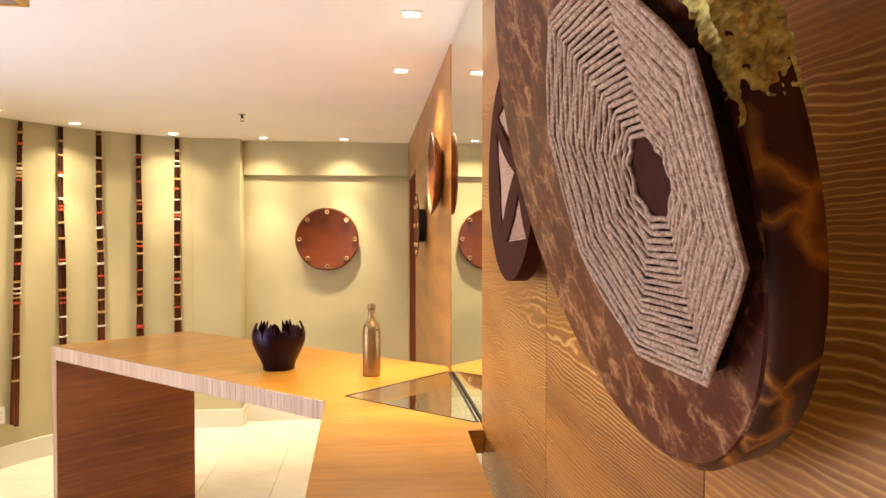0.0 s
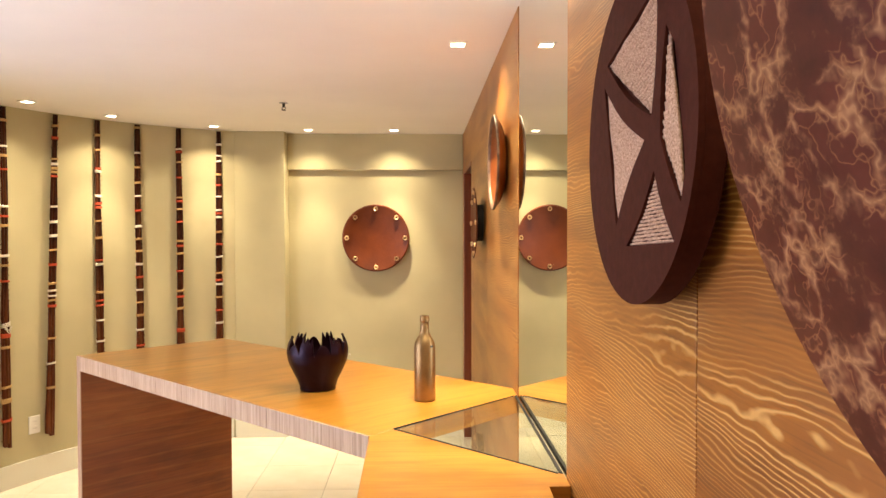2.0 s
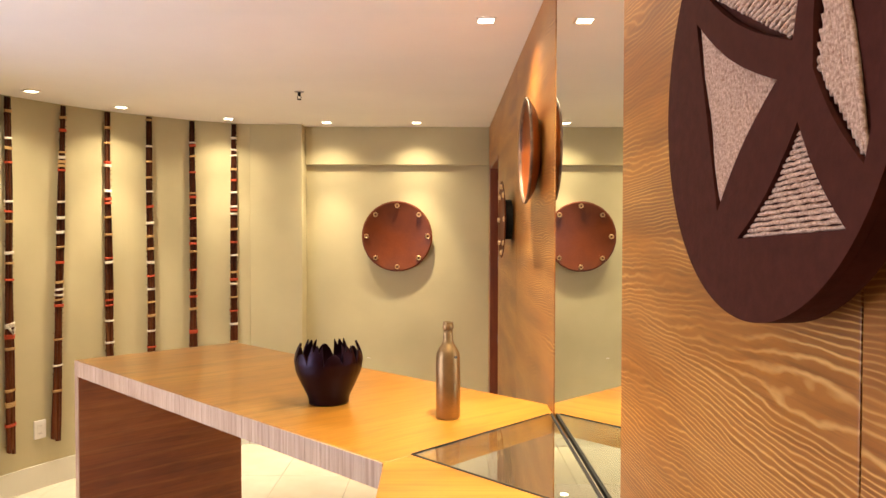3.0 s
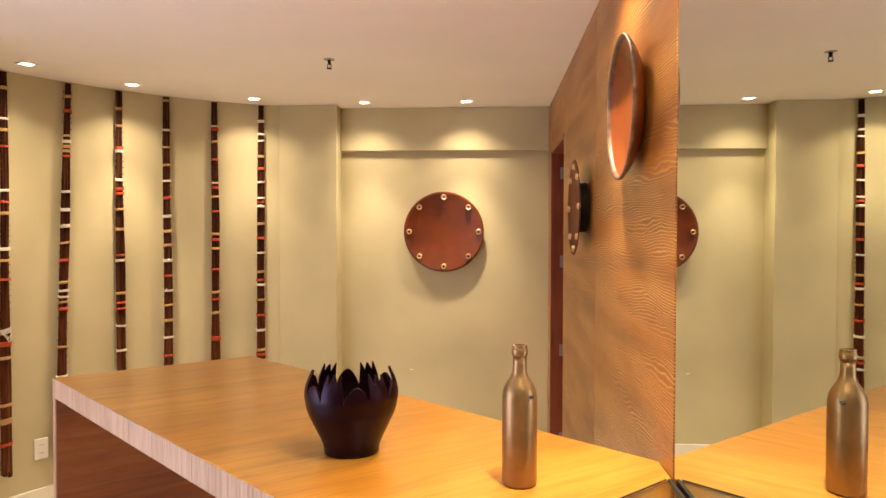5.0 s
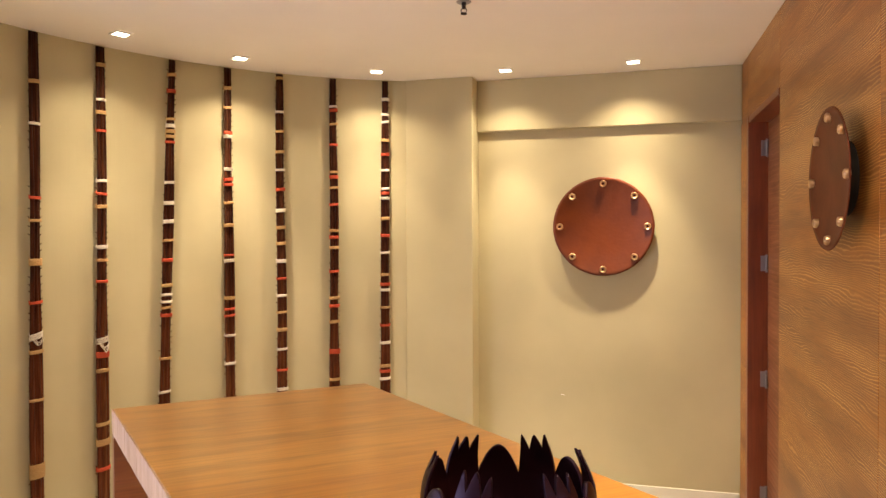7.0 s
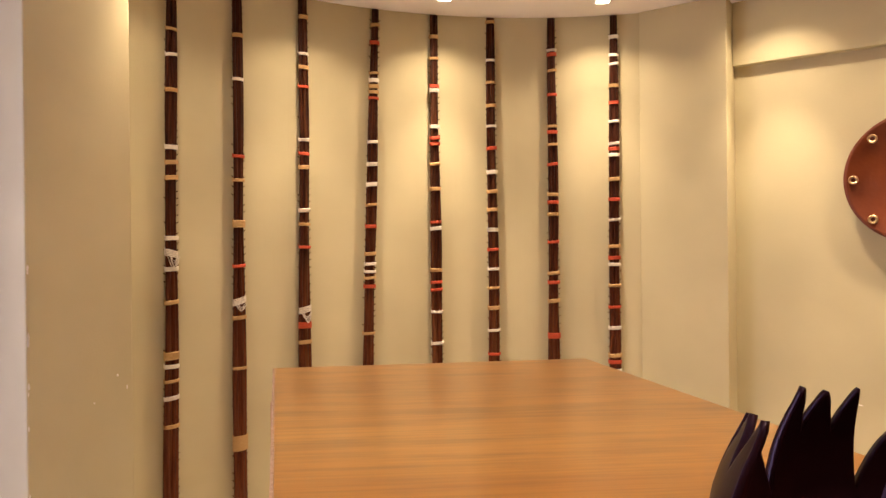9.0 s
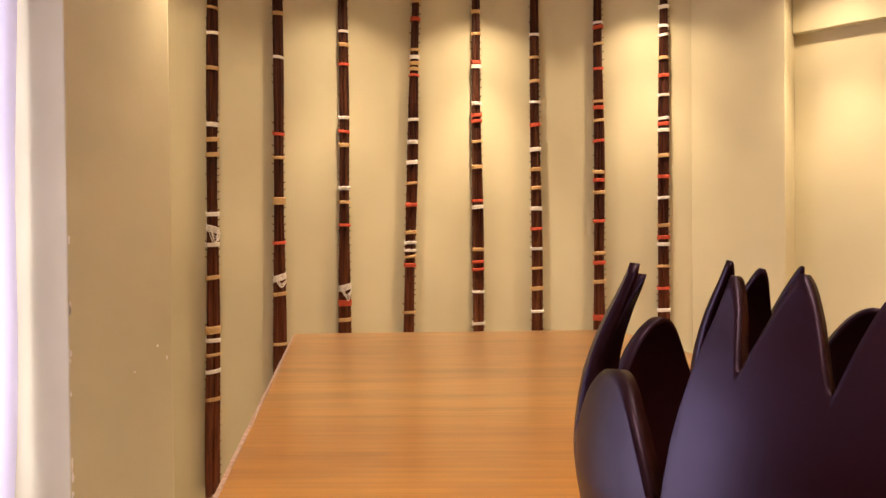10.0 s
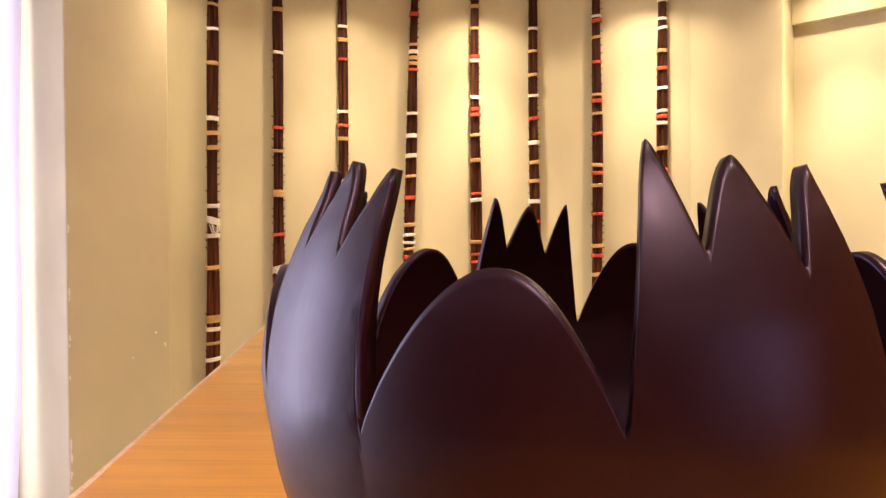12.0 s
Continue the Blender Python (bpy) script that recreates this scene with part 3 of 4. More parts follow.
def edge_blocks(p, q, z0, z1, out, parent):
    """Pale end-grain blocks side by side along an edge."""
    rnd = random.Random(11)
    length = math.dist(p, q)
    t = 0.0
    while t < length - 0.004:
        w = min(length - t, 0.032 + 0.030 * rnd.random())
        a = [p[k] + (q[k] - p[k]) * (t + 0.0006) / length for k in (0, 1)]
        b = [p[k] + (q[k] - p[k]) * (t + w - 0.0006) / length for k in (0, 1)]
        part("edge_block", edge_strip(a, b, z0, z1, out + 0.0006 * rnd.random()), M_END, parent)
        t += w


edge_blocks(A, F, TABLE_Z - THICK, TABLE_Z - 0.001, 0.004, table)
part("wing", prism([F, (0.345, 1.05), (0.738, 1.05), (0.770, 2.065), (WALL_X - 0.002, 2.065), G, E], TABLE_Z - THICK, TABLE_Z, 0.0015), M_TOP2, table, "varnished oak wing along the wall")
ux, uy = (B[0] - A[0]), (B[1] - A[1])
un = math.hypot(ux, uy)
nx, ny = uy / un, -ux / un
leg_pts = [A, B, (B[0] + nx * 0.055, B[1] + ny * 0.055), (A[0] + nx * 0.055, A[1] + ny * 0.055)]
part("leg_panel", prism(leg_pts, 0, TABLE_Z - THICK - 0.0005), M_LEG, table, "dark brown veneered leg panel")
part("leg_edge", edge_strip(A, leg_pts[3], 0, TABLE_Z - THICK, 0.004), M_END, table, "pale end-grain edge")
part("wing_leg", box((0.36, 1.06, 0), (0.41, 1.98, TABLE_Z - THICK - 0.0005), 0.002), M_LEG, table, "dark brown veneered leg panel")
glass_top = empty("glass_inset", pose(0, 0, 0), "triangular clear glass pane let into the counter", "glass")
pane = part("pane", prism([(E[0] + 0.006, E[1]), (G[0] - 0.010, G[1] + 0.006), (G[0] - 0.010, D[1] - 0.014)], TABLE_Z - 0.009, TABLE_Z + 0.001), M_GLASS, glass_top)
pane.visible_shadow = False
pane.data.materials.append(M_GLASS_EDGE)
for f in pane.data.polygons:
    f.material_index = 1 if abs(f.normal.z) < 0.5 else 0
part("wall_seal", box((WALL_X - 0.011, G[1] + 0.004, TABLE_Z - 0.012), (WALL_X - 0.003, D[1] - 0.006, TABLE_Z + 0.002), 0.001), M_INK, glass_top, "black seal along the mirror")
for p, q in ((E, (G[0] - 0.012, G[1] + 0.004)), ((G[0] - 0.012, D[1] - 0.010), E)):
    part("edge_seal", edge_strip(p, q, TABLE_Z - 0.010, TABLE_Z + 0.0020, 0.004), M_INK, glass_top, "dark thin seal")


# ---- vase ----
def vase():
    n, low, high = 900, 14, 22
    prof = [(0.0, 0.066), (0.012, 0.067), (0.03, 0.073), (0.07, 0.093), (0.105, 0.109), (0.140, 0.1150), (0.165, 0.1115), (0.185, 0.1035), (0.200, 0.0945)]

    def radius(z):
        k = float(np.interp(z, [p[0] for p in prof], [p[1] for p in prof]))
        a = float(np.interp(max(0, z - 0.008), [p[0] for p in prof], [p[1] for p in prof]))
        b = float(np.interp(z + 0.008, [p[0] for p in prof], [p[1] for p in prof]))
        return (2 * k + a + b) / 4

    def top(a):
        """Rim height: six groups of three spikes with six rounded petals between."""
        g = (a + 43.0 + 30.0) % 60.0 - 30.0
        k = abs(g)
        if k < 14.4:
            s = min(abs(g - c) for c in (-11.0, 0.0, 11.0))
            h = 0.200 - 0.024 * min(1, s / 5.5) ** 1.5
            if k > 11.0:
                h = 0.200 - 0.062 * ((k - 11.0) / 3.4) ** 1.3
            return h + 0.003 * math.sin(a * 0.13)
        r = (30.0 - k) / 15.6
        return 0.138 + 0.038 * (1 - min(1, abs(r)) ** 2.0) + 0.003 * math.sin(a * 0.13)

    def swell(a):
        """Each petal bulges a little, so that a crease runs down from every notch."""
        k = abs((a + 43.0 + 30.0) % 60.0 - 30.0)
        u = k / 14.4 if k < 14.4 else (30.0 - k) / 15.6
        return 0.0009 * (1 - u * u) - 0.0006

    bm = bmesh.new()
    shells = []
    for inner in (0, 1):
        cols = []
        for i in range(n):
            a = 360.0 * i / n
            h = top(a) - 0.0004 * inner
            col = []
            for j in range(low + high + 1):
                if j <= low:
                    z = 0.120 * j / low if not inner else 0.010 + 0.110 * j / low
                else:
                    z = 0.120 + (h - 0.120) * (j - low) / high
                thick = 0.008 * (1 - 0.55 * (z / 0.2) ** 3)
                r = radius(z) + swell(a) * max(0.0, min(1.0, (z - 0.045) / 0.09)) - (thick if inner else 0.0)
                col.append(bm.verts.new((r * math.cos(radians(a)), r * math.sin(radians(a)), z * 1.014)))
            cols.append(col)
        shells.append(cols)
    for inner, cols in enumerate(shells):
        for i in range(n):
            a, b = cols[i], cols[(i + 1) % n]
            for j in range(low + high):
                bm.faces.new((a[j], b[j], b[j + 1], a[j + 1]))
        bm.faces.new([c[0] for c in cols])
    for i in range(n):
        j = (i + 1) % n
        bm.faces.new((shells[0][i][-1], shells[0][j][-1], shells[1][j][-1], shells[1][i][-1]))
    return bm


VASE = (0.087, 3.085)
vase_ob = tagged(part("petal_vase", vase(), M_VASE, m=pose(*VASE, TABLE_Z + 0.0005), smooth=True), "dark plum bowl vase with jagged petal rim on the counter", "vase")

# ---- bottle ----
bottle = empty("bottle", pose(0.488, 2.892, TABLE_Z + 0.0005), "bronze painted wine bottle standing on the counter", "bottle")
bottle.scale = (1.02, 1.02, 1.055)
BOTTLE = [(0, 0.004), (0.026, 0.0), (0.034, 0.001), (0.0365, 0.006), (0.0368, 0.10), (0.0365, 0.178), (0.034, 0.192), (0.027, 0.206), (0.019, 0.217), (0.0152, 0.228), (0.0142, 0.245), (0.0138, 0.262)]
part("body", lathe(BOTTLE + [(0, 0.262)], 48), M_BOTTLE, bottle, smooth=True)
part("lip", lathe([(0.010, 0.259), (0.0155, 0.260), (0.0168, 0.264), (0.0168, 0.272), (0.0152, 0.276), (0.0155, 0.281), (0.011, 0.2815), (0.0095, 0.262)], 36), M_BOTTLE, bottle)
chip = lathe([(0, -0.0008), (0.0065, -0.0008), (0.0055, 0.0008), (0, 0.0012)], 16)
part("chip", chip, M_INK, bottle, "dark chip in the paint", m=pose(0.0225, -0.0265, 0.184, 60, 0, 40))


# ---- hanging poles on the curved wall ----
def sticks_pole(a_top, a_low, z_low, bands, brown):
    """A bundle of palm sticks bound with cords. bands: colour letter and height, capitals for wider ones."""
    z_top = CEIL - 0.012
    rr = ARC_R - 0.026
    a_top, a_low = a_top - 0.2, a_low - 0.2

    def axis(z):
        k = (z_top - z) / (z_top - 0.68)
        a = radians(a_top + (a_low - a_top) * k)
        return Vector((ARC[0] + rr * math.cos(a), ARC[1] + rr * math.sin(a), z)), a

    foot, a0 = axis(z_low)
    ob = empty("stick_bundle", Matrix.Translation(foot), "bundle of dark palm sticks bound with coloured cords on the wall", "wall decoration", "stick bundles on the curved wall")
    rnd = random.Random(int(a_top * 100))
    count = 4

    def width(z):
        return 0.0180 + 0.0105 * (z_top - z) / (z_top - z_low)

    for s in range(count):
        bm = bmesh.new()
        off = (s - (count - 1) / 2) / ((count - 1) / 2)
        ph, wob = rnd.random() * 6, 0.0018 + 0.0015 * rnd.random()
        start = z_low + (rnd.random() * 0.03 if s else 0)
        pts, rad = [], []
        steps = 26
        for k in range(steps + 1):
            z = start + (z_top - start) * k / steps
            p, a = axis(z)
            w = width(z)
            side = Vector((-math.sin(a), math.cos(a), 0))
            outw = Vector((-math.cos(a), -math.sin(a), 0))
            p = p + side * (off * w * 0.68 + wob * math.sin(5 * z + ph)) + outw * (0.004 * (s % 2) + 0.002 * math.sin(3 * z + ph))
            pts.append(p - foot)
            rad.append(w * (0.40 + 0.05 * math.sin(7 * z + ph)))
        tube(bm, pts, rad, 7)
        part("stick", bm, M_STICK2 if (s in brown) else M_STICK, ob, smooth=True)
    thorn = bmesh.new()
    z = z_low + 0.05
    while z < z_top - 0.05:
        p, a = axis(z)
        side = Vector((-math.sin(a), math.cos(a), 0))
        for sgn in (-1, 1) if rnd.random() < 0.5 else (-1,):
            base = p + side * sgn * width(z) * 0.98 - foot
            tube(thorn, [base, base + side * sgn * 0.004 + Vector((0, 0, 0.003)), base + side * sgn * 0.0075 + Vector((0, 0, 0.006))], [0.0028, 0.002, 0.0004], 5)
        z += 0.024 + 0.018 * rnd.random()
    thorn_edge = part("thorn_edge", thorn, M_STICK, ob, "fine dark thorns along the edge")
    thorn_edge["kind"] = "stuff"
    for word in bands.split():
        kind, z = word[0], float(word[1:])
        key = {"y": "w", "V": "t"}.get(kind, kind.lower())
        high = {"T": 0.030, "V": 0.062, "R": 0.026, "y": 0.028}.get(kind, 0.011 + 0.007 * rnd.random())
        bm = bmesh.new()
        turns = max(2, round(high / 0.0055))
        w = width(z)
        path = []
        sway = 0.004 * (rnd.random() - 0.5) * (4 if kind == "y" else 1)
        for q in range(turns * 14 + 1):
            zz = z - high / 2 + high * q / (turns * 14)
            p, a = axis(zz)
            side = Vector((-math.sin(a), math.cos(a), 0))
            outw = Vector((-math.cos(a), -math.sin(a), 0))
            ang = 2 * math.pi * q / 14
            path.append(p - foot + side * (w * 1.13 * math.cos(ang)) + outw * (0.003 + w * 0.62 * math.sin(ang)) + Vector((0, 0, sway * math.cos(ang))))
        tube(bm, path, 0.0034 if kind != "y" else 0.0024, 5)
        part("cord_binding", bm, M_CORDS[key], ob, {"t": "tan cord binding", "w": "white cord binding", "r": "red cord binding"}[key], smooth=True)
        if kind == "y":
            bm = bmesh.new()
            p, a = axis(z - 0.012)
            side = Vector((-math.sin(a), math.cos(a), 0))
            outw = Vector((-math.cos(a), -math.sin(a), 0))
            path, x0 = [], -w
            for t in range(6):
                x1 = (rnd.random() * 0.6 + 0.4) * w * (1 if t % 2 == 0 else -1)
                drop = 0.014 + 0.034 * rnd.random()
                path += [p - foot + outw * (w * 0.8 + 0.004 + 0.001 * t) + side * (x0 + (x1 - x0) * q / 8) + Vector((0, 0, -drop * math.sin(math.pi * q / 8))) for q in range(8)]
                x0 = x1
            tube(bm, path, 0.0012, 5)
            part("loose_yarn", bm, M_CORDS["w"], ob, "tangled loose white yarn", smooth=True)
    return ob


sticks_pole(170.4, 170.9, 0.24, "t2.29 t2.171 w2.073 t1.935 w1.714 t1.656 t1.597 w1.363 y1.303 w1.244 t1.116 T0.910 w0.869 t0.813 w0.748 t0.639", (2,))
sticks_pole(163.0, 163.2, 0.25, "t2.202 w2.020 r1.701 t1.603 T1.423 r1.249 y1.105 t1.036 t0.827 V0.519", ())
sticks_pole(155.1, 155.3, 0.27, "t2.330 w2.169 t2.110 r2.025 w1.793 r1.732 t1.673 w1.485 t1.424 r1.324 y1.052 R0.983 t0.910 t0.66 T0.575 r0.45", (1,))
sticks_pole(145.9, 147.4, 0.275, "t2.340 r2.259 t2.119 w2.086 t2.058 t2.032 r2.004 w1.803 w1.701 w1.609 t1.515 r1.416 t1.291 w1.245 w1.209 t1.181 r1.142 t0.928 w0.762 t0.60", (2,))
sticks_pole(138.3, 138.2, 0.28, "t2.310 t2.208 r2.077 w2.057 w1.886 r1.832 r1.805 t1.711 t1.593 r1.436 w1.407 t1.210 r1.153 r1.118 w1.013 w0.866 t0.62", (2, 3))
sticks_pole(130.8, 130.6, 0.28, "t2.392 w2.210 t2.104 t1.993 w1.895 r1.789 w1.675 t1.582 t1.495 w1.399 r1.304 w1.211 t1.120 t1.025 w0.918 r0.804 w0.70", (1, 2))
sticks_pole(122.7, 122.7, 0.28, "w2.259 r2.238 t2.161 r2.045 t1.894 r1.865 t1.806 r1.711 t1.565 r1.528 t1.470 r1.337 t1.188 r1.143 t1.055 R0.887 t0.73", (2,))
sticks_pole(114.7, 114.9, 0.28, "w2.311 w2.225 w2.183 t2.079 r1.998 w1.909 w1.804 r1.778 w1.749 t1.634 r1.537 w1.440 t1.314 r1.259 w1.227 t1.127 r1.025 w0.925 t0.793 r0.762 w0.72", ())


# ---- copper dishes ----
def dish(name, r, depth, label, m, studs=8, ring=0.84, mat=None, rim_mat=None, stand=0.05, hub=0.30, curve=3.0, stud_size=1.0):
    """A shallow dish facing local +z, its rim at z = 0, hung on a short bracket behind."""
    ob = empty(name, m, label, "wall decoration", "round wall dishes")
    front = [(r * k / 18, -depth * (1 - (k / 18) ** curve)) for k in range(19)]
    prof = front + [(r + 0.001, -0.003)] + [(a, z - 0.004) for a, z in front[-2::-1]]
    part("bowl", lathe(prof, 96), mat or M_COPPER, ob, smooth=True)
    if rim_mat:
        part("rim", lathe([(r * 0.945, -0.012), (r * 0.95, -0.001), (r * 0.99, 0.003), (r * 1.006, 0.002), (r * 1.01, -0.003), (r * 1.0, -0.007)], 96), rim_mat, ob, "worn bronze rim", smooth=True)
    part("bracket", lathe([(0, -depth - stand), (r * hub, -depth - stand), (r * hub, -depth - 0.003), (0, -depth - 0.003)], 48), M_DARKMETAL, ob, "black wall bracket")
    for k in range(studs):
        a = 2 * math.pi * k / studs + math.pi / 2
        x, y = ring * r * math.cos(a), ring * r * math.sin(a)
        z = -depth * (1 - ring ** curve)
        stud = part("stud", lathe([(0, 0.006), (0.009, 0.006), (0.0110, 0.0135), (0.0150, 0.0160), (0.0180, 0.013), (0.0190, 0.006), (0.0190, -0.004), (0, -0.004)], 24), M_STUD, ob, "pale brass ring stud", m=pose(x, y, z) @ Matrix.Scale(stud_size, 4))
        part("stud_core", lathe([(0, 0.0105), (0.006, 0.0095), (0.0085, 0.0065), (0.0085, 0.006), (0, 0.006)], 14), M_COPPER, stud)
    return ob


dish("copper_dish", 0.2725, 0.038, "large round copper dish with brass studs on the back wall", pose(0.111, BACK_Y - 0.043, 1.581, 90, 0, 0), stand=0.0005, ring=0.87, curve=2.3)
dish("orange_bowl", 0.1925, 0.044, "round orange bowl with worn bronze rim on the panelled wall", pose(WALL_X - 0.051, 3.318, 1.909, 90, 0, -90), studs=0, mat=M_ORANGE, rim_mat=M_BRONZE_RIM, stand=0.0035, curve=4.5)
dish("brown_dish", 0.195, 0.014, "round brown dish with brass studs on the panelled wall", pose(WALL_X - 0.055, 4.289, 1.6765, 90, 0, -90), mat=M_DISH, stud_size=0.7, stand=0.036, hub=0.52, ring=0.86)


# ---- round relief with rope wedges ----
D2 = (1.452, 1.753)
D2_R, CUT = 0.2305, 0.008


def rel(y, z):
    return (-(y - D2[0]), z - D2[1])


def arc_between(p, q, bulge, n=6):
    """Points from p to q on a gentle bow; bulge is the rise over the chord."""
    dx, dy = q[0] - p[0], q[1] - p[1]
    return [(p[0] + dx * k / n + dy * bulge * math.sin(math.pi * k / n), p[1] + dy * k / n - dx * bulge * math.sin(math.pi * k / n)) for k in range(n)]


# wedges: apex near the crossing, then the two outer corners
WEDGES = {"up": (rel(1.368, 1.768), rel(1.572, 1.880), rel(1.350, 1.928)),
          "left": (rel(1.394, 1.741), rel(1.586, 1.848), rel(1.521, 1.630)),
          "low": (rel(1.358, 1.699), rel(1.470, 1.602), rel(1.288, 1.610)),
          "right": (rel(1.336, 1.738), rel(1.318, 1.868), rel(1.268, 1.655))}


def cut_face():
    """The plate's front layer with four wedge-shaped cut-outs."""
    bm = bmesh.new()
    loops = [[(D2_R * math.cos(2 * math.pi * k / 120), D2_R * math.sin(2 * math.pi * k / 120)) for k in range(120)]]
    for key, (apex, p, q) in WEDGES.items():
        outer = arc_between(p, q, {"right": -0.19}.get(key, 0.0))
        loops.append(arc_between(apex, p, -0.05) + outer + arc_between(q, apex, -0.05))
    for loop in loops:
        vs = [bm.verts.new((x, y, 0)) for x, y in loop]
        for a, b in zip(vs, vs[1:] + vs[:1]):
            bm.edges.new((a, b))
    bmesh.ops.triangle_fill(bm, use_beauty=True, edges=list(bm.edges))
    r = bmesh.ops.extrude_face_region(bm, geom=list(bm.faces))
    for v in r["geom"]:
        if isinstance(v, bmesh.types.BMVert):
            v.co.z = -CUT
    return bm


relief = empty("rope_relief", pose(WALL_X - 0.057, D2[0], D2[1], 90, 0, -90), "round chocolate brown wall relief with wedges of pale rope", "wall decoration")
part("plate", lathe([(0, -0.036), (D2_R - 0.004, -0.036), (D2_R, -0.032), (D2_R, -CUT - 0.0003), (0, -CUT - 0.0003)], 128), M_BROWN, relief, "chocolate brown felted plate")
part("cut_face", cut_face(), M_BROWN, relief, "chocolate brown face with wedge cut-outs")
part("spacer", lathe([(0, -0.0565), (0.10, -0.0565), (0.10, -0.036), (0, -0.036)], 40), M_DARKMETAL, relief)


def rope_wedge(apex, p_end, q_end, n, thick):
    """Ropes of that radius laid side by side across a wedge."""
    bm = bmesh.new()
    a, p1, q1 = [Vector((*c, -CUT)) for c in (apex, p_end, q_end)]
    for k in range(n):
        t = (k + 0.7) / (n + 0.2)
        p, q = a.lerp(p1, t), a.lerp(q1, t)
        d = (q - p) * 0.015
        p, q = p - d, q + d
        steps = 16
        pts = [p.lerp(q, s / steps) + Vector((0.0005 * math.sin(9 * s + k), 0.0005 * math.sin(4 * s + 2 * k), thick + 0.0006 * math.sin(7 * s + k))) for s in range(steps + 1)]
        tube(bm, pts, [thick * (1 + 0.14 * math.sin(5.3 * s + 1.7 * k)) for s in range(steps + 1)], 6)
    return bm


for key, n, thick in (("up", 24, 0.0023), ("left", 31, 0.0024), ("low", 19, 0.0021), ("right", 12, 0.0024)):
    part("rope_wedge", rope_wedge(*WEDGES[key], n, thick), M_ROPE, relief, "pale rope wedge", smooth=True)

# ---- large marble disc with a rope spiral ----
D1 = (0.711, 1.673)
D1_R = 0.282
tilt_m = pose(0.69, D1[0], D1[1], 90, 0, -90) @ pose(0, 0, 0, 15.6, 0, 0)
disc = empty("marble_disc", tilt_m, "large brown veined marble disc with a rope spiral, tilted forward", "wall decoration")
part("slab", lathe([(0, -0.036), (D1_R - 0.012, -0.036), (D1_R - 0.002, -0.036), (D1_R - 0.001, -0.006), (D1_R - 0.006, 0), (0, 0)], 160), M_MARBLE, disc, "brown veined marble slab", smooth=False)
part("rim", lathe([(D1_R - 0.002, -0.040), (D1_R + 0.002, -0.037), (D1_R + 0.002, -0.005), (D1_R - 0.004, -0.002)], 160), M_AMBER, disc, "polished dark amber edge", smooth=True)


def crust():
    """Broken gilded bark: a rough band round the upper edge, ragged at its ends."""
    bm = bmesh.new()
    across = [(D1_R - 0.022 + 0.022 * k / 9, 0.0, 0.0, 1.0) for k in range(9)] + [(D1_R + 0.002, -0.040 * k / 13, 1.0, 0.0) for k in range(14)]
    rows = []
    steps = 300
    for i in range(steps + 1):
        a = radians(1 + 71 * i / steps)
        row = []
        for k, (r, z, out, up) in enumerate(across):
            p = Vector((r * math.cos(a), r * math.sin(a), z))
            n1, n2 = noise.noise(p * 260), noise.noise(p * 95 + Vector((3, 1, 7)))
            end = min(1.0, (i / steps) * 9, (1 - i / steps) * 9)
            inside = min(1.0, k / 7)
            h = 0.0035 * n1 + 0.0035 * n2 + 0.0062 * end * inside - 0.0030
            row.append(bm.verts.new((p.x + out * h * math.cos(a), p.y + out * h * math.sin(a), p.z + up * h)))
        rows.append(row)
    for p, q in zip(rows, rows[1:]):
        for k in range(len(across) - 1):
            bm.faces.new((p[k], p[k + 1], q[k + 1], q[k]))
    return bm


crust_ob = part("gold_crust", crust(), M_GOLD, disc, "rough gilded crust")
crust_ob["kind"] = "stuff"


def octagon_spiral():
    bm = bmesh.new()
    turns, sides = 23, 8
    pts = []
    for k in range(turns * sides * 4 + 1):
        t = k / (sides * 4)
        seg = k % 4 / 4
        v = k // 4
        f0 = v / (turns * sides)
        r0 = 0.030 + (0.166 - 0.030) * f0
        f1 = (v + 1) / (turns * sides)
        r1 = 0.030 + (0.166 - 0.030) * f1
        a0, a1 = radians(22.5 + 45 * v), radians(22.5 + 45 * (v + 1))
        c0, c1 = Vector((0.186 - 0.060 * f0, -0.010, 0)), Vector((0.186 - 0.060 * f1, -0.010, 0))
        p = (c0 + Vector((r0 * math.cos(a0), r0 * math.sin(a0), 0))).lerp(c1 + Vector((r1 * math.cos(a1), r1 * math.sin(a1), 0)), seg)
        pts.append((p.x, p.y, 0.0172 + 0.0010 * math.sin(1.7 * k)))
    tube(bm, pts, [0.0023 * (1 + 0.12 * math.sin(2.3 * k) + 0.08 * math.sin(0.77 * k)) for k in range(len(pts))], 6)
    return bm


spiral = part("rope_spiral", octagon_spiral(), M_ROPE, disc, "pale rope wound in an octagonal spiral", smooth=True)
back_oct = bmesh.new()
bmesh.ops.create_cone(back_oct, cap_ends=True, segments=8, radius1=0.158, radius2=0.158, depth=0.014, matrix=Matrix.Translation((0.126, -0.010, 0.008)) @ pose(0, 0, 0, 0, 0, 22.5))
part("spiral_core", lathe([(0, 0.0135), (0.032, 0.0135), (0.032, 0.0158), (0, 0.0158)], 24), M_BROWN, disc, "dark brown core", m=pose(0.186, -0.010, 0))
part("spiral_backing", back_oct, M_BACKING, disc, "dark octagonal backing")

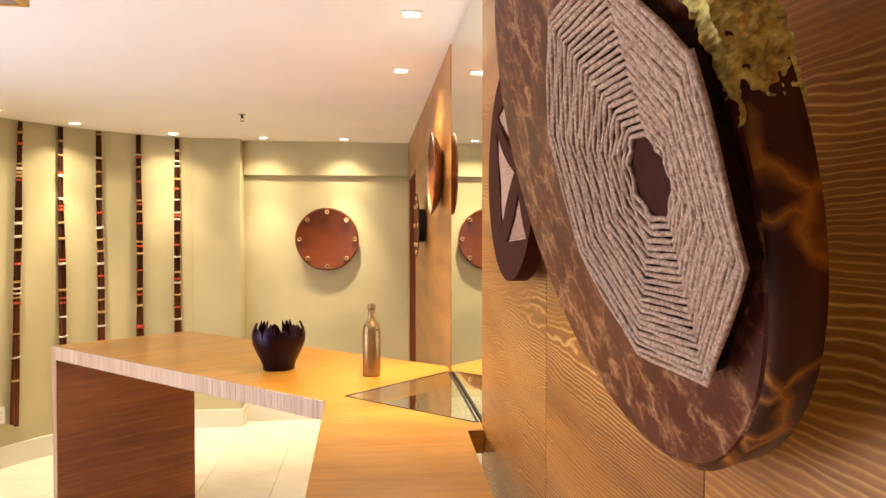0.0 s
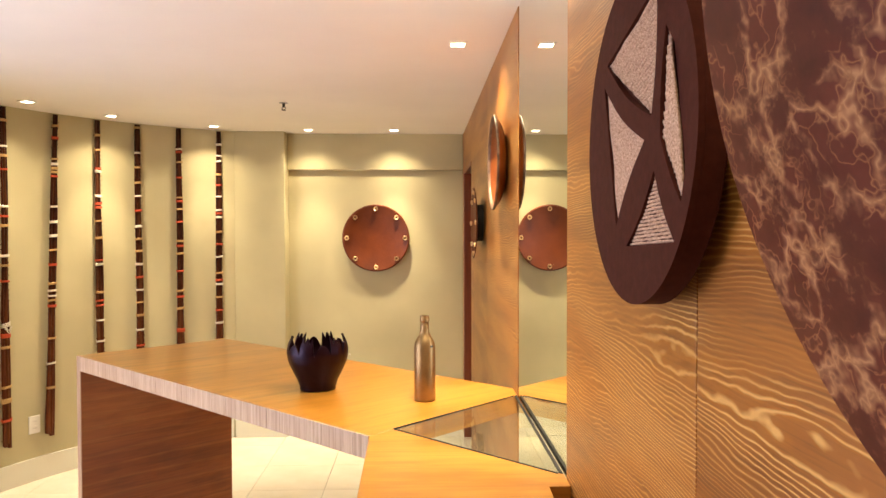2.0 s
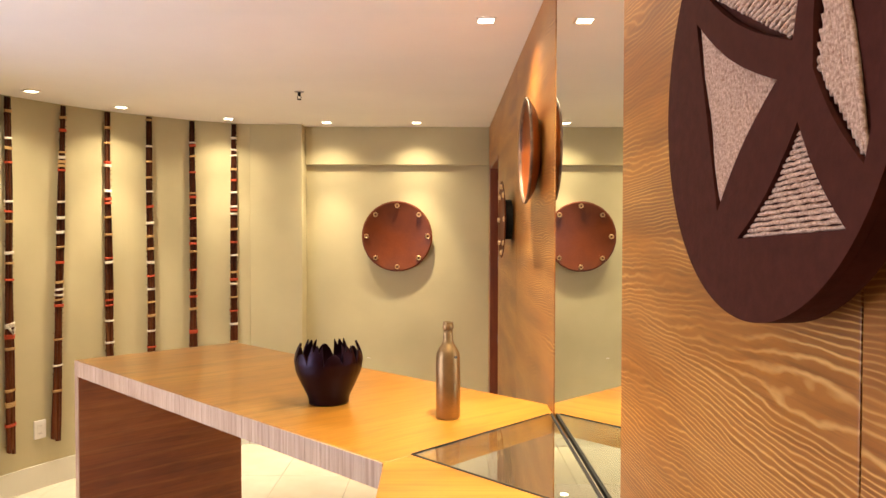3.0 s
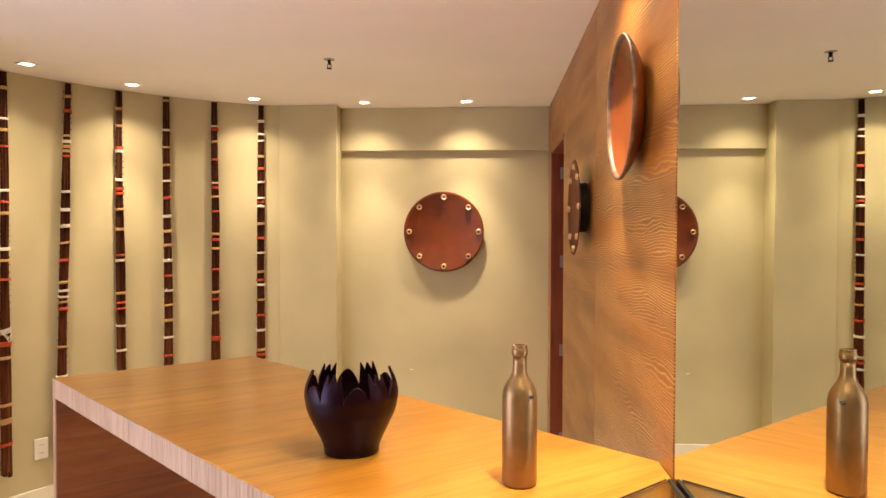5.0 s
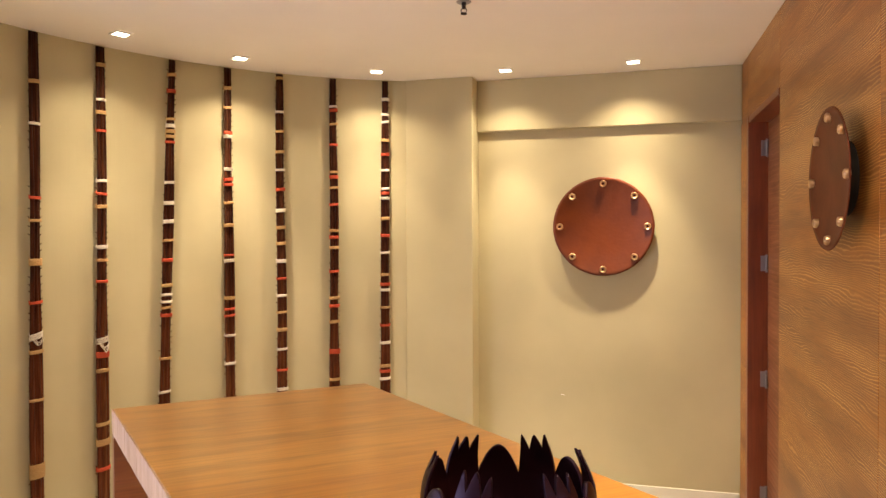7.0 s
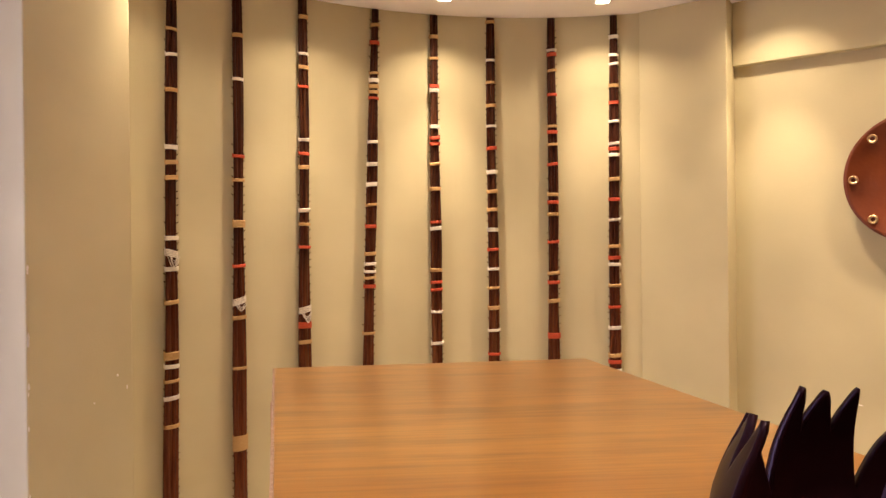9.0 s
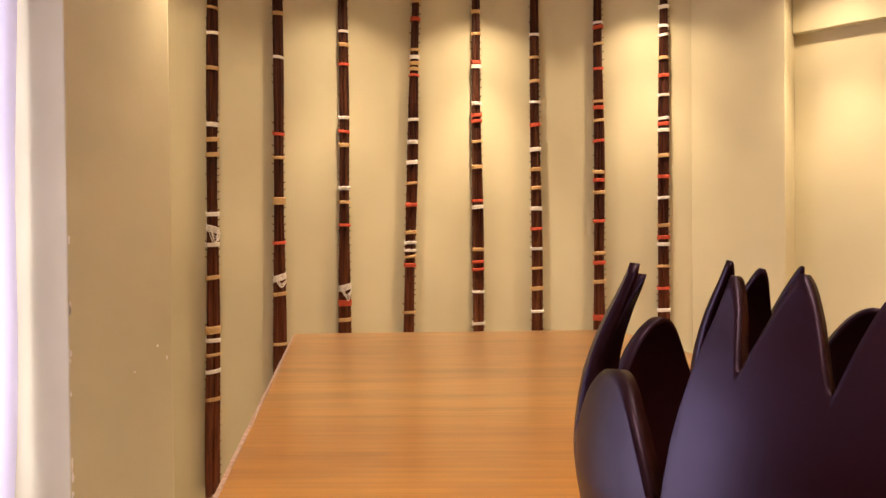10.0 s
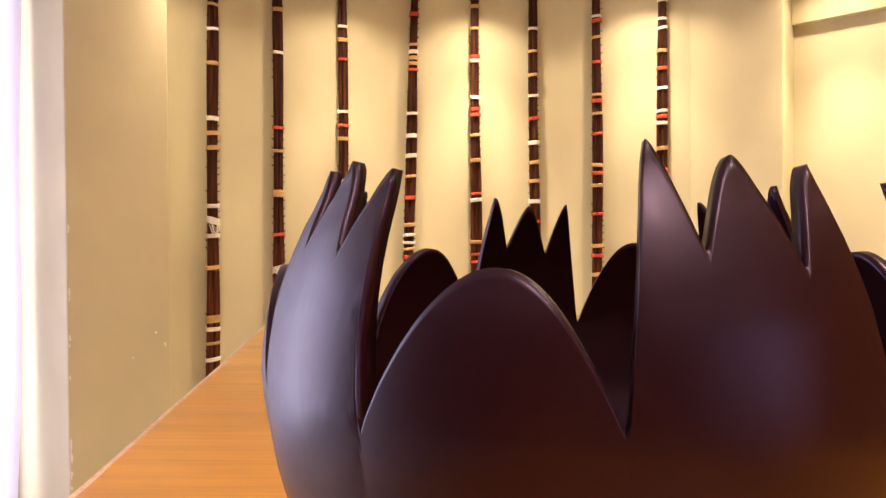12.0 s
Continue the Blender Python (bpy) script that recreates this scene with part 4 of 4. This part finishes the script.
# ---- wall socket ----
sa = radians(149.9)
socket = empty("wall_socket", Matrix.Translation((ARC[0] + (ARC_R - 0.0005) * math.cos(sa), ARC[1] + (ARC_R - 0.0005) * math.sin(sa), 0.37)) @ pose(0, 0, 0, 90, 0, 149.9 - 90), "white plastic double wall socket above the skirting", "socket")
part("cover", box((-0.037, -0.058, 0), (0.037, 0.058, 0.009), 0.003), M_WHITE, socket)
for yy in (-0.022, 0.022):
    outlet = part("outlet", box((-0.018, yy - 0.014, 0.009), (0.018, yy + 0.014, 0.0105), 0.0008), M_WHITE, socket)
    for xx in (-0.008, 0.0, 0.008):
        part("pin_hole", lathe([(0, 0.0105), (0.0022, 0.0105), (0.0022, 0.011), (0, 0.011)], 8), M_INK, outlet, m=pose(xx, yy, 0))

# ---- wall panels and floor tiles ----
zs = [0.0, CEIL]
cuts = [-3.05, -2.42, -1.79, -1.16, -0.53, 0.10, 0.73, 1.36, MIRROR_Y0, MIRROR_Y1, 4.06, DOOR_Y0]


def panel(y0, y1, z0, z1):
    bm = box((WALL_X, y0 + 0.0012, z0 + 0.0012), (WALL_X + 0.0118, y1 - 0.0012, z1 - 0.0012), 0.0008)
    part("wall_panel", bm, M_PANEL, wall_right)


for y0, y1 in zip(cuts, cuts[1:]):
    if y0 == MIRROR_Y0:
        continue
    for z0, z1 in zip(zs, zs[1:]):
        panel(y0, y1, z0, z1)
panel(DOOR_Y1, BACK_Y - 0.016, 0.0, DOOR_Z)
panel(DOOR_Y1, BEAM_Y - 0.001, DOOR_Z, CEIL)
panel(DOOR_Y0, DOOR_Y1, DOOR_Z, CEIL)

floor_ob = bpy.data.objects["floor"]
TILE = 0.46
tile_me = mesh_of("tile", box((0.0015, 0.0015, -0.008), (TILE - 0.0015, TILE - 0.0015, 0.0), 0.001), M_TILE)
for i in range(-4, 4):
    for j in range(-14, 6):
        ob = new("tile", tile_me)
        ob.parent = floor_ob
        ob.matrix_basis = pose(-0.598 + TILE * i, 4.352 + TILE * (j - 2), 0)
